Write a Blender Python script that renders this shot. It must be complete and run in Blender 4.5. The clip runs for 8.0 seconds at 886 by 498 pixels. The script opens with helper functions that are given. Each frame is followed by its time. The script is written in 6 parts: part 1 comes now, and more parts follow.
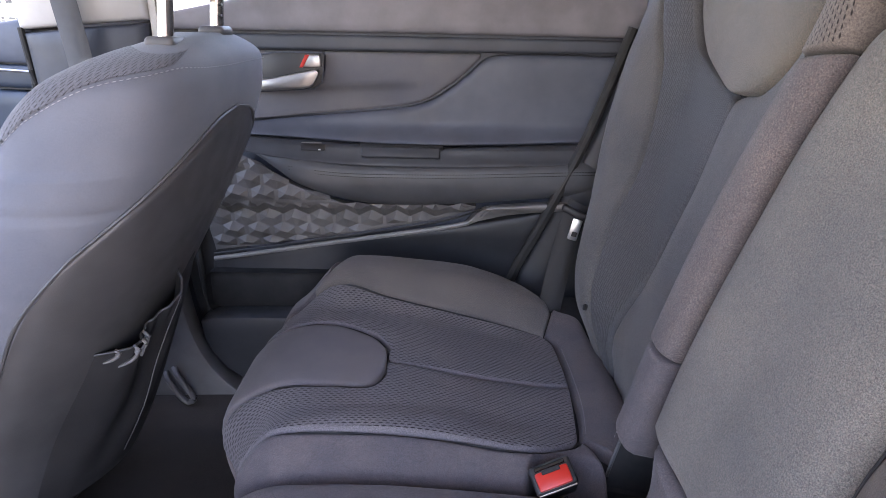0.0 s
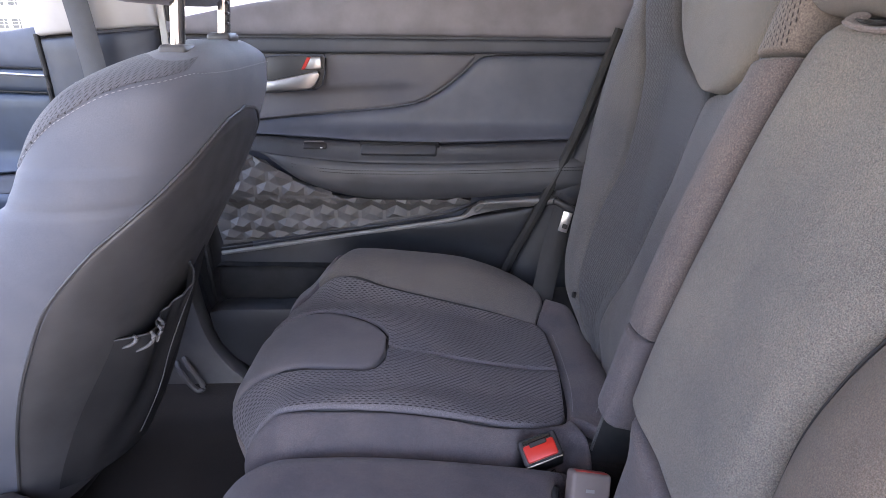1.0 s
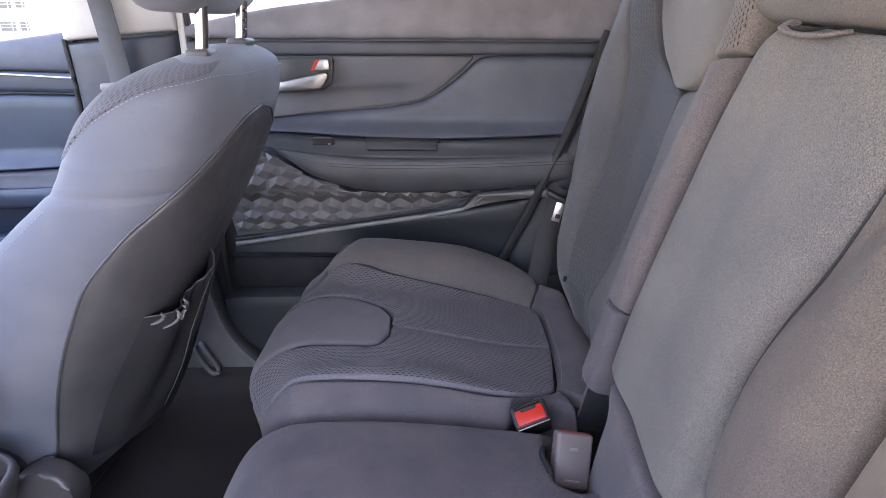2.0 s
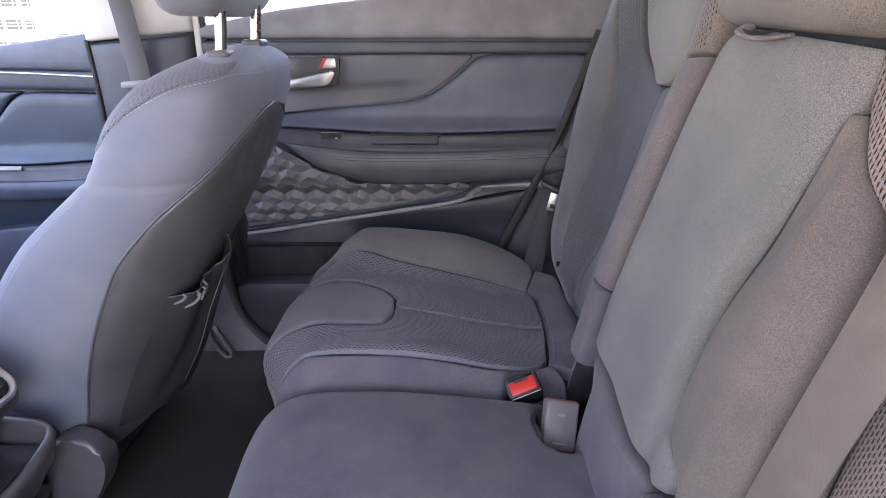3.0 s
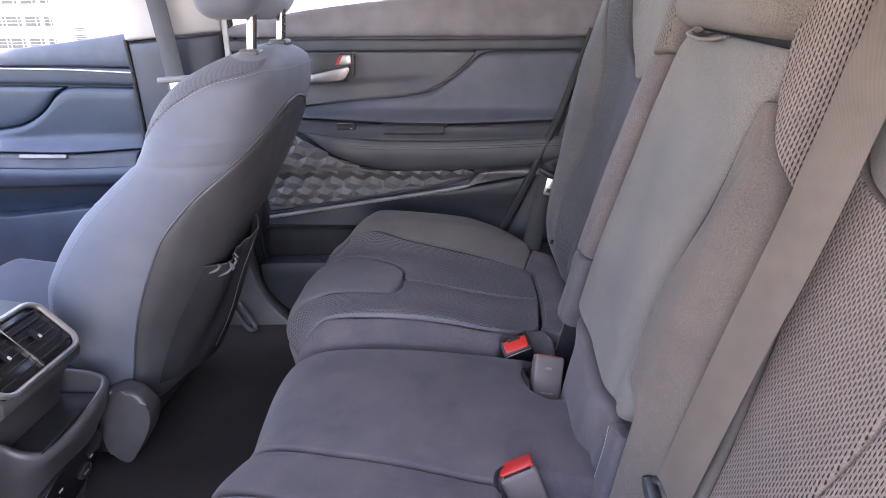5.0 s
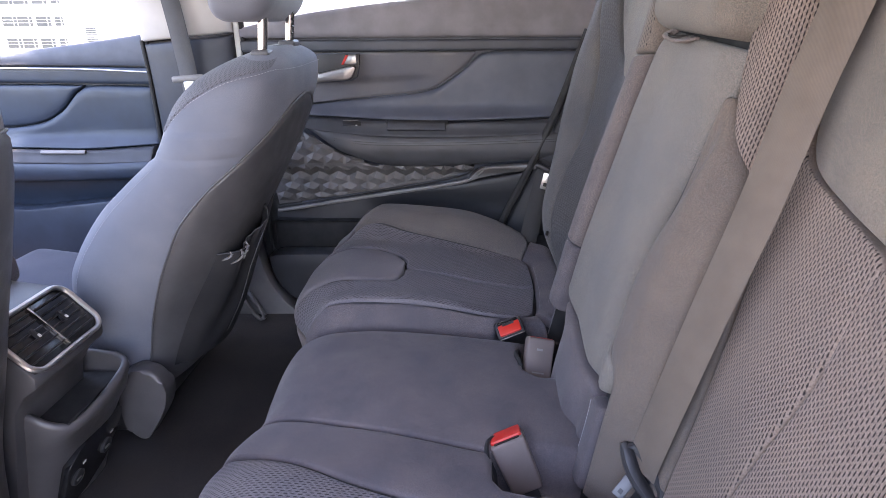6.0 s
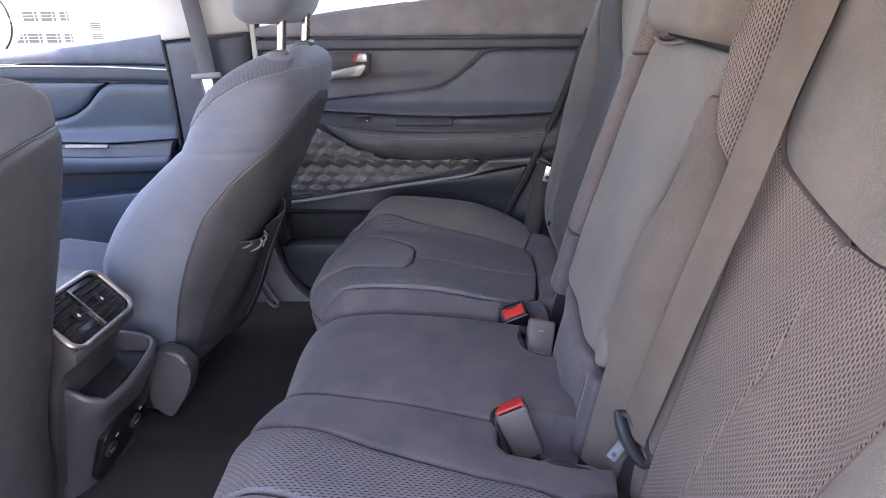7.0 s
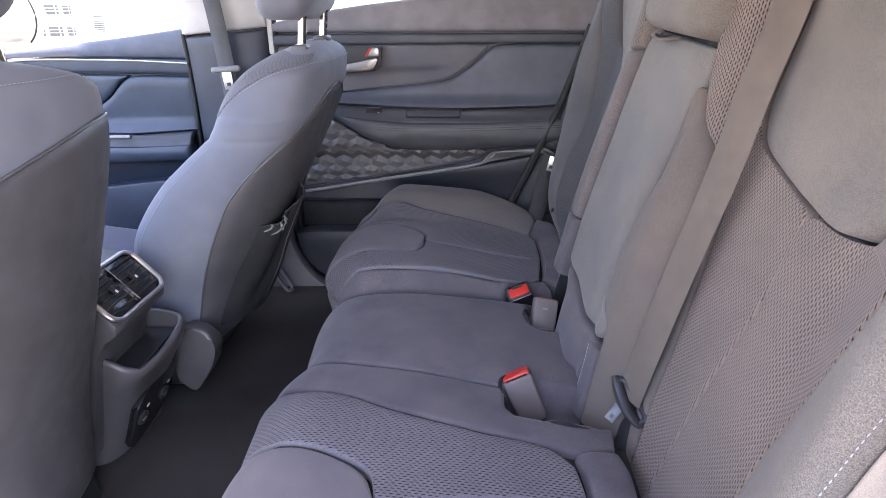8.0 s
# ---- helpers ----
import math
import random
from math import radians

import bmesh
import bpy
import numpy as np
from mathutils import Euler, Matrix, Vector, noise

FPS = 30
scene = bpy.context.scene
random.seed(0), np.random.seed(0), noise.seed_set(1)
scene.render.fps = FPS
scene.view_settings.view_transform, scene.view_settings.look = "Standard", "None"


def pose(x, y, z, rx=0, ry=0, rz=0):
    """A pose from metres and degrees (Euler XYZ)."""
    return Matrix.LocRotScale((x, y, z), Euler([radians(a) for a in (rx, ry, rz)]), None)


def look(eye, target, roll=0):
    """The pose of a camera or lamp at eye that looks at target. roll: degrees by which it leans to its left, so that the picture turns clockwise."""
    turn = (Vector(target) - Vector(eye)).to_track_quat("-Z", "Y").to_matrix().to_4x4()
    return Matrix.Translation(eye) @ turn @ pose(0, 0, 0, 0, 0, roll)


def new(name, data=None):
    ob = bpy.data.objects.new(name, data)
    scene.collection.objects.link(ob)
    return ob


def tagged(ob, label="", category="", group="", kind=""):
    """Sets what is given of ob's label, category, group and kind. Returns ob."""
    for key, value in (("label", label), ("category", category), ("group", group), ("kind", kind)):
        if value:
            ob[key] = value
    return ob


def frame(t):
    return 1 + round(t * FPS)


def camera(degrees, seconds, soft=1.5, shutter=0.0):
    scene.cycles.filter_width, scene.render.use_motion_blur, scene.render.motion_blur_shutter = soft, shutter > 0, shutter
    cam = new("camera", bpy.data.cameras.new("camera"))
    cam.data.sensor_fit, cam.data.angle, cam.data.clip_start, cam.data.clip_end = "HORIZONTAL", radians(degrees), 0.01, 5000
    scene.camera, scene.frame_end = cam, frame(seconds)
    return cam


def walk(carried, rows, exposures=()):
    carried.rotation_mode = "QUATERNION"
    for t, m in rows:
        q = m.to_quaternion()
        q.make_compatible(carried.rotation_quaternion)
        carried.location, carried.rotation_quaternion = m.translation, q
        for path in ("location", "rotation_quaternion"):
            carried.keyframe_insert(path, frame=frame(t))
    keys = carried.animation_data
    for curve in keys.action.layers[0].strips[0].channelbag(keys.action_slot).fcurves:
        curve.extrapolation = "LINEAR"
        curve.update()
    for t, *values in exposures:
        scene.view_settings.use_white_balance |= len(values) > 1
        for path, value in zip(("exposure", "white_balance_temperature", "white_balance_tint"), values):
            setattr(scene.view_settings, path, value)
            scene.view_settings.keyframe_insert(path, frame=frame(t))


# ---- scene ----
cam = camera(74.2, 8.0, soft=0.8)
PATH = [
    (0.0, (0.0650, -0.4600, 0.8480), (0.0756, 1.4146, 0.1510), 1.23),
    (0.5, (0.0723, -0.4850, 0.8537), (0.0787, 1.3881, 0.1527), 0.93),
    (1.0, (0.0785, -0.5170, 0.8584), (0.0777, 1.3545, 0.1530), 0.63),
    (1.5, (0.0836, -0.5580, 0.8612), (0.0729, 1.3139, 0.1570), 0.43),
    (3.0, (0.0981, -0.6810, 0.8726), (0.0649, 1.1865, 0.1575), 0.02),
    (3.5, (0.1002, -0.7120, 0.8735), (0.0568, 1.1539, 0.1547), 0.02),
    (4.0, (0.1082, -0.7490, 0.8751), (0.0478, 1.1159, 0.1551), -0.08),
    (4.5, (0.1095, -0.7810, 0.8811), (0.0437, 1.0807, 0.1534), -0.18),
    (6.0, (0.1379, -0.8820, 0.8889), (0.0388, 0.9765, 0.1567), -0.38),
    (6.5, (0.1373, -0.9170, 0.8989), (0.0329, 0.9379, 0.1584), -0.39),
    (7.0, (0.1335, -0.9570, 0.9031), (0.0217, 0.8945, 0.1550), -0.49),
    (7.5, (0.1224, -0.9950, 0.9025), (0.0075, 0.8540, 0.1488), -0.40),
    (8.0, (0.1208, -1.0410, 0.9096), (0.0023, 0.8032, 0.1450), -0.40),
]
walk(cam, [(t, look(eye, target, roll)) for t, eye, target, roll in PATH],
     exposures=[(0.0, 3.89, 7600, 26), (1.5, 3.97, 7600, 26), (4.5, 4.0, 7700, 27), (6.2, 3.82, 7600, 26), (7.4, 3.8, 7600, 26), (8.0, 3.88, 7500, 26)])

# ---------------------------------------------------------------- light
# x points to the rear of the car, y to its right-hand side, z up from the rear footwell
GROUND_Z = -0.48
world = bpy.data.worlds.new("world")
scene.world = world
world.use_nodes = True
wn = world.node_tree.nodes
sky = wn.new("ShaderNodeTexSky")
sky.sky_type, sky.sun_disc = "NISHITA", False
sky.sun_elevation, sky.sun_rotation = radians(71), radians(103)
sky.air_density, sky.dust_density = 1.0, 1.2
wn["Background"].inputs["Strength"].default_value = 0.15
world.node_tree.links.new(sky.outputs[0], wn["Background"].inputs["Color"])

sun = new("sun", bpy.data.lights.new("sun", "SUN"))
sun.data.energy, sun.data.angle, sun.data.color = 2.6, radians(6), (1.0, 0.92, 0.82)
sun.matrix_basis = look((1.7, -0.1, 5.0), (0, 0, 0))


# ---------------------------------------------------------------- materials
def base_material(name, rough, metal=0.0):
    m = bpy.data.materials.new(name)
    m.use_nodes = True
    b = m.node_tree.nodes["Principled BSDF"]
    b.inputs["Roughness"].default_value = rough
    b.inputs["Metallic"].default_value = metal
    return m, m.node_tree, b


def ramp_of(nt, source, stops):
    r = nt.nodes.new("ShaderNodeValToRGB")
    e = r.color_ramp.elements
    e[0].position, e[0].color = stops[0][0], (*stops[0][1], 1)
    e[1].position, e[1].color = stops[-1][0], (*stops[-1][1], 1)
    for p, c in stops[1:-1]:
        x = e.new(p)
        x.color = (*c, 1)
    nt.links.new(source, r.inputs[0])
    return r.outputs[0]


def tint(c, k):
    return tuple(min(1.0, v * k) for v in c)


def noise_of(nt, coord, scale, detail=3.0, rough=0.55):
    n = nt.nodes.new("ShaderNodeTexNoise")
    n.inputs["Scale"].default_value = scale
    n.inputs["Detail"].default_value = detail
    n.inputs["Roughness"].default_value = rough
    nt.links.new(coord, n.inputs["Vector"])
    return n.outputs["Fac"]


def math_of(nt, op, a, b=None):
    n = nt.nodes.new("ShaderNodeMath")
    n.operation = op
    for i, v in enumerate((a, b)):
        if v is None:
            continue
        if isinstance(v, (int, float)):
            n.inputs[i].default_value = v
        else:
            nt.links.new(v, n.inputs[i])
    return n.outputs[0]


def mix_of(nt, kind, fac, a, b):
    n = nt.nodes.new("ShaderNodeMix")
    n.data_type, n.blend_type = "RGBA", kind
    for key, v in ((0, fac), (6, a), (7, b)):
        if isinstance(v, (int, float)):
            n.inputs[key].default_value = v
        elif isinstance(v, tuple):
            n.inputs[key].default_value = (*v, 1)
        else:
            nt.links.new(v, n.inputs[key])
    return n.outputs[2]


def bump_of(nt, b, height, strength, distance):
    n = nt.nodes.new("ShaderNodeBump")
    n.inputs["Strength"].default_value = strength
    n.inputs["Distance"].default_value = distance
    nt.links.new(height, n.inputs["Height"])
    nt.links.new(n.outputs[0], b.inputs["Normal"])


def coords(nt, which="Object"):
    return nt.nodes.new("ShaderNodeTexCoord").outputs[which]


def cloth(name, color, spread=0.62, fine=700.0, large=9.0, rough=0.9, relief=0.55, fuzz=0.12, fleck=0.0, mottle=1.0):
    """Woven melange cloth: speckled yarn over soft wear patches, with pale and coloured flecks where wanted."""
    m, nt, b = base_material(name, rough)
    co = coords(nt)
    yarn = noise_of(nt, co, fine, 3.0, 0.8)
    c = ramp_of(nt, yarn, [(0.3, tint(color, 1 - spread)), (0.7, tint(color, 1 + spread))])
    wear = noise_of(nt, co, large, 4.0)
    w = ramp_of(nt, wear, [(0.3, (1 - 0.18 * mottle, 1 - 0.17 * mottle, 1 - 0.14 * mottle)), (0.7, (1 + 0.12 * mottle, 1 + 0.08 * mottle, 1 + 0.04 * mottle))])
    c = mix_of(nt, "MULTIPLY", 1.0, c, w)
    if fleck:
        thread = noise_of(nt, co, fine * 0.62, 2.0, 0.6)
        dark, pale = 1 - 0.75 * fleck, 1 + 0.9 * fleck
        k = ramp_of(nt, thread, [(0.36, (dark * 0.98, dark, dark)), (0.5, (1.0, 1.0, 1.0)), (0.64, (pale, pale * 0.98, pale * 0.95))])
        c = mix_of(nt, "MULTIPLY", 1.0, c, k)
        hue = ramp_of(nt, noise_of(nt, co, fine * 0.4, 2.0, 0.6), [(0.4, (1.03, 0.99, 0.985)), (0.6, (0.975, 1.005, 1.0))])
        c = mix_of(nt, "MULTIPLY", 1.0, c, hue)
    nt.links.new(c, b.inputs["Base Color"])
    b.inputs["Sheen Weight"].default_value = fuzz
    b.inputs["Sheen Roughness"].default_value = 0.45
    b.inputs["Specular IOR Level"].default_value = 0.25
    bump_of(nt, b, yarn, relief, 0.0012)
    return m


def mesh_cloth(name, color, hole, along=0.0068, across=0.0036, size=(0.42, 0.29), rimmed=True):
    """Spacer fabric: staggered rows of short dark slots; its UV map is in metres along and across the seat."""
    m, nt, b = base_material(name, 0.88)
    uv = nt.nodes.new("ShaderNodeSeparateXYZ")
    nt.links.new(coords(nt, "UV"), uv.inputs[0])
    row = math_of(nt, "DIVIDE", uv.outputs[1], across)
    odd = math_of(nt, "MULTIPLY", math_of(nt, "MODULO", math_of(nt, "ABSOLUTE", math_of(nt, "FLOOR", row)), 2.0), 0.5)
    col = math_of(nt, "ADD", math_of(nt, "DIVIDE", uv.outputs[0], along), odd)
    du = math_of(nt, "DIVIDE", math_of(nt, "SUBTRACT", math_of(nt, "FRACT", col), 0.5), size[0])
    dv = math_of(nt, "DIVIDE", math_of(nt, "SUBTRACT", math_of(nt, "FRACT", row), 0.5), size[1])
    far = math_of(nt, "ADD", math_of(nt, "MULTIPLY", du, du), math_of(nt, "MULTIPLY", dv, dv))
    mask = ramp_of(nt, far, [(0.45, (0, 0, 0)), (1.0, (1, 1, 1))])
    if rimmed:
        seam = nt.nodes.new("ShaderNodeUVMap")
        seam.uv_map = "seam"
        away = nt.nodes.new("ShaderNodeSeparateXYZ")
        nt.links.new(seam.outputs[0], away.inputs[0])
        mask = math_of(nt, "MAXIMUM", mask, math_of(nt, "LESS_THAN", away.outputs[0], 0.005))
    co = coords(nt)
    yarn = noise_of(nt, co, 600.0, 2.0, 0.7)
    c = ramp_of(nt, yarn, [(0.3, tint(color, 0.65)), (0.7, tint(color, 1.35))])
    wear = ramp_of(nt, noise_of(nt, co, 8.0, 4.0), [(0.3, (0.85, 0.86, 0.88)), (0.7, (1.1, 1.07, 1.04))])
    c = mix_of(nt, "MULTIPLY", 1.0, c, wear)
    nt.links.new(mix_of(nt, "MIX", mask, hole, c), b.inputs["Base Color"])
    b.inputs["Sheen Weight"].default_value = 0.1
    b.inputs["Specular IOR Level"].default_value = 0.25
    bump_of(nt, b, mask, 0.9, 0.002)
    return m


def plastic(name, color, rough=0.5, grain=900.0, relief=0.15, metal=0.0, spread=0.18, coat=0.0, gloss=0.5):
    m, nt, b = base_material(name, rough, metal)
    co = coords(nt)
    fine = noise_of(nt, co, grain, 3.0)
    c = ramp_of(nt, noise_of(nt, co, 14.0, 5.0), [(0.3, tint(color, 1 - spread)), (0.7, tint(color, 1 + spread))])
    nt.links.new(c, b.inputs["Base Color"])
    r = ramp_of(nt, noise_of(nt, co, 30.0, 4.0), [(0.3, (rough * 0.85,) * 3), (0.7, (min(1, rough * 1.15),) * 3)])
    nt.links.new(r, b.inputs["Roughness"])
    b.inputs["Coat Weight"].default_value = coat
    b.inputs["Specular IOR Level"].default_value = gloss
    if relief:
        bump_of(nt, b, fine, relief, 0.0006)
    return m


def glass(name):
    m, _, b = base_material(name, 0.02)
    b.inputs["Base Color"].default_value = (0.86, 0.92, 0.9, 1)
    b.inputs["Transmission Weight"].default_value = 1.0
    b.inputs["IOR"].default_value = 1.03
    return m


CLOTH = (0.152, 0.144, 0.133)
M_CLOTH = cloth("grey_melange_cloth", CLOTH, spread=0.62, fine=950, fleck=0.2, mottle=0.8)
M_CLOTH_WARM = cloth("warm_grey_melange_cloth", (0.176, 0.151, 0.144), spread=0.5, fine=900, fleck=0.27)
M_WING = cloth("reddish_grey_melange_cloth", (0.13, 0.113, 0.112), spread=0.5, fine=900, fleck=0.27)
M_CLOTH_PLAIN = cloth("smooth_dark_cloth", (0.102, 0.092, 0.1), spread=0.55, fine=800, large=14.0, relief=0.3, fleck=0.1, mottle=1.3)
# one slotted fabric twice: warm bounced light in the backrest colour, shade in the cushion's
M_SLOT_LIT = mesh_cloth("slotted_cloth_lit", (0.2, 0.159, 0.136), (0.018, 0.014, 0.013), 0.0076, 0.0037, (0.43, 0.22))
M_SLOT_SHADED = mesh_cloth("slotted_cloth_shaded", (0.15, 0.14, 0.15), (0.022, 0.02, 0.023), 0.0092, 0.0044, (0.42, 0.23))
M_RIB = mesh_cloth("ribbed_back_cloth", (0.1, 0.101, 0.107), (0.058, 0.057, 0.061), 0.02, 0.0032, (0.56, 0.26))
M_PERF = mesh_cloth("perforated_cloth", (0.156, 0.134, 0.118), (0.03, 0.026, 0.026), 0.0072, 0.0041, (0.36, 0.18))
M_SHOULDER = mesh_cloth("shoulder_perforation", (0.15, 0.157, 0.18), (0.05, 0.051, 0.058), 0.0075, 0.0048, (0.42, 0.17), False)
M_SEATSIDE = cloth("front_seat_cloth", (0.165, 0.179, 0.21), spread=0.22, fine=1000, relief=0.12, rough=0.75, fuzz=0.15)
M_VINYL = plastic("dark_grained_vinyl", (0.08, 0.078, 0.08), 0.42, 700, 0.3, gloss=0.6)
M_BASE = plastic("black_foam_cover", (0.015, 0.015, 0.016), 0.9, 300, 0.2)
M_DOOR = plastic("charcoal_door_plastic", (0.074, 0.084, 0.108), 0.5, 1100, 0.25)
# front door: blue sky light is put into these two plastic colours
M_DOOR_SKY = plastic("sky_tinted_door_plastic", (0.022, 0.035, 0.055), 0.42, 1100, 0.25)
M_DOOR_UP_SKY = plastic("sky_tinted_door_top", (0.08, 0.094, 0.122), 0.55, 1000, 0.25)
M_DOOR_UP = plastic("grey_soft_door_top", (0.195, 0.19, 0.21), 0.6, 1000, 0.25)
M_DOOR_INS = cloth("door_insert_cloth", (0.138, 0.138, 0.15), spread=0.2, fine=1800, relief=0.15)
M_ARM = plastic("padded_armrest_vinyl", (0.066, 0.068, 0.074), 0.48, 800, 0.35)
M_QUILT = plastic("moulded_facet_plastic", (0.128, 0.122, 0.12), 0.5, 1500, 0.3)
M_BLACK = plastic("black_plastic", (0.022, 0.022, 0.024), 0.45, 900, 0.2)
M_GLOSS = plastic("gloss_black_plastic", (0.012, 0.012, 0.013), 0.18, 400, 0.0)
M_SATIN = plastic("satin_silver", (0.75, 0.74, 0.73), 0.34, 300, 0.02, metal=1.0, spread=0.05)
M_LEVER = plastic("satin_lever_metal", (0.4, 0.39, 0.38), 0.36, 300, 0.02, metal=1.0, spread=0.05)
M_CHROME = plastic("polished_chrome", (0.6, 0.58, 0.56), 0.14, 300, 0.0, metal=1.0, spread=0.03)
M_RED = plastic("red_release_plastic", (0.55, 0.022, 0.012), 0.4, 500, 0.05, spread=0.08)
M_RED_DARK = plastic("dark_red_plastic", (0.32, 0.03, 0.025), 0.45, 500, 0.05, spread=0.08)
M_GREY = plastic("grey_buckle_plastic", (0.135, 0.108, 0.1), 0.6, 700, 0.15)
M_PILLAR = plastic("light_grey_pillar_trim", (0.52, 0.5, 0.47), 0.7, 900, 0.15, spread=0.06)
M_ROOF = cloth("light_headliner_cloth", (0.7, 0.67, 0.63), spread=0.12, fuzz=0.1)
M_SEAL = plastic("rubber_seal", (0.02, 0.02, 0.02), 0.7, 500, 0.1)
M_CARPET = cloth("black_carpet", (0.034, 0.03, 0.029), spread=0.6, fine=700, relief=0.8, rough=1.0, fuzz=0.0)
M_SCUFF = plastic("grey_sill_plastic", (0.11, 0.108, 0.112), 0.5, 900, 0.25)
M_CONSOLE = plastic("dark_console_plastic", (0.072, 0.068, 0.07), 0.38, 900, 0.25)
M_THREAD = plastic("pale_grey_thread", (0.23, 0.22, 0.23), 0.8, 2000, 0.2)
M_POCKET = plastic("black_pocket_vinyl", (0.024, 0.0235, 0.025), 0.5, 700, 0.3)
M_STEEL = plastic("worn_steel", (0.1, 0.1, 0.1), 0.42, 400, 0.05, metal=0.5)
M_PATCH = cloth("smooth_grey_cloth", (0.138, 0.127, 0.133), spread=0.3, fine=1100, relief=0.2)
M_LOWER = plastic("black_grey_lower_plastic", (0.03, 0.032, 0.037), 0.5, 1000, 0.25)
M_STRIP = plastic("light_grey_trim_strip", (0.2, 0.19, 0.186), 0.45, 900, 0.1)
M_HEAD = cloth("headrest_cloth", (0.16, 0.143, 0.122), spread=0.62, fine=1000, fleck=0.2)
M_FOOT = cloth("dark_bolster_cloth", (0.126, 0.106, 0.092), spread=0.45, fine=1000, fleck=0.16)
M_GUSSET = cloth("beige_grey_side_cloth", (0.3, 0.255, 0.21), spread=0.25, fine=1000, relief=0.2)
M_BOLSTER = cloth("grey_bolster_cloth", (0.122, 0.111, 0.108), spread=0.45, fine=1000, fleck=0.2)
M_BACK_DARK = cloth("dark_grey_melange_cloth", (0.112, 0.11, 0.112), spread=0.5, fine=1000, fleck=0.2)
M_PILLAR_LOW = plastic("navy_black_pillar_plastic", (0.03, 0.036, 0.05), 0.5, 1000, 0.25)
# front seat cloth again, with the shade on the cushion put into the colour
M_CUSHION_SHADED = cloth("shaded_front_cushion_cloth", (0.06, 0.07, 0.092), spread=0.25, fine=1000, relief=0.12)
M_LEDGE = plastic("dark_armrest_top", (0.036, 0.039, 0.046), 0.55, 900, 0.25)
# darker tone of the door plastic, for the recessed strip
M_BELT_LINE = plastic("door_plastic_darker", (0.045, 0.052, 0.066), 0.5, 1000, 0.2)
# paler than the pocket: light caught by the pleats is in the colour
M_PLEAT_LIT = plastic("lit_pleat_vinyl", (0.2, 0.196, 0.2), 0.38, 900, 0.2)
M_THREAD_PALE = plastic("pale_thread", (0.36, 0.36, 0.38), 0.8, 2000, 0.2)
# near-black of the cords that darken the seam creases
M_CREASE = plastic("crease_shade", (0.03, 0.03, 0.032), 0.8, 2000, 0.2)
M_PAINT = plastic("body_paint", (0.55, 0.55, 0.52), 0.3, 300, 0.0, coat=0.5)
M_GLASS = glass("window_glass")
M_PRINT = plastic("white_print", (0.7, 0.7, 0.7), 0.6, 500, 0.0)
# near-black for the shade in gaps, slots and openings; also the armrest thread
M_GAP_THREAD = plastic("gap_shade_and_thread_black", (0.01, 0.01, 0.011), 0.8, 500, 0.1)


def webbing_material(name, dark, pale):
    m, nt, b = base_material(name, 0.62)
    co = coords(nt, "UV")
    w = nt.nodes.new("ShaderNodeTexWave")
    w.inputs["Scale"].default_value = 420.0
    w.inputs["Distortion"].default_value = 0.6
    w.bands_direction = "Y"
    nt.links.new(co, w.inputs["Vector"])
    c = ramp_of(nt, w.outputs["Fac"], [(0.2, dark), (0.8, pale)])
    wear = ramp_of(nt, noise_of(nt, coords(nt), 22.0), [(0.3, (0.85, 0.85, 0.85)), (0.7, (1.1, 1.1, 1.1))])
    nt.links.new(mix_of(nt, "MULTIPLY", 1.0, c, wear), b.inputs["Base Color"])
    b.inputs["Sheen Weight"].default_value = 0.12
    bump_of(nt, b, w.outputs["Fac"], 0.3, 0.0006)
    return m


M_WEB = webbing_material("seat_belt_webbing", (0.097, 0.0755, 0.058), (0.143, 0.112, 0.087))
M_WEB_BLACK = webbing_material("black_belt_webbing", (0.016, 0.016, 0.017), (0.028, 0.027, 0.028))
M_WEB_FRONT = webbing_material("front_belt_webbing", (0.07, 0.072, 0.078), (0.105, 0.108, 0.116))


# ---------------------------------------------------------------- mesh helpers
def link_mesh(name, verts, faces, material, parent=None, label="", uvs=None, smooth=True, angle=None):
    me = bpy.data.meshes.new(name)
    me.from_pydata([tuple(v) for v in verts], [], faces)
    if uvs is not None:
        layer = me.uv_layers.new(name="UVMap")
        flat = []
        for poly in me.polygons:
            for vi in poly.vertices:
                flat.extend(uvs[vi])
        layer.data.foreach_set("uv", flat)
    me.materials.append(material)
    if smooth:
        me.polygons.foreach_set("use_smooth", [True] * len(me.polygons))
        if angle:
            me.set_sharp_from_angle(angle=radians(angle))
    me.update()
    ob = new(name, me)
    if parent:
        ob.parent = parent
    if label:
        tagged(ob, label)
    return ob


def part(name, bm, material, parent=None, label="", smooth=True, angle=35):
    bmesh.ops.recalc_face_normals(bm, faces=bm.faces)
    me = bpy.data.meshes.new(name)
    bm.to_mesh(me)
    bm.free()
    me.materials.append(material)
    if smooth:
        me.polygons.foreach_set("use_smooth", [True] * len(me.polygons))
        me.set_sharp_from_angle(angle=radians(angle))
    ob = new(name, me)
    if parent:
        ob.parent = parent
    if label:
        tagged(ob, label)
    return ob


def thing(name, label, category, group="", kind=""):
    """An Empty that carries parts; its children are built in world places."""
    ob = new(name)
    ob.empty_display_size = 0.05
    return tagged(ob, label, category, group, kind)


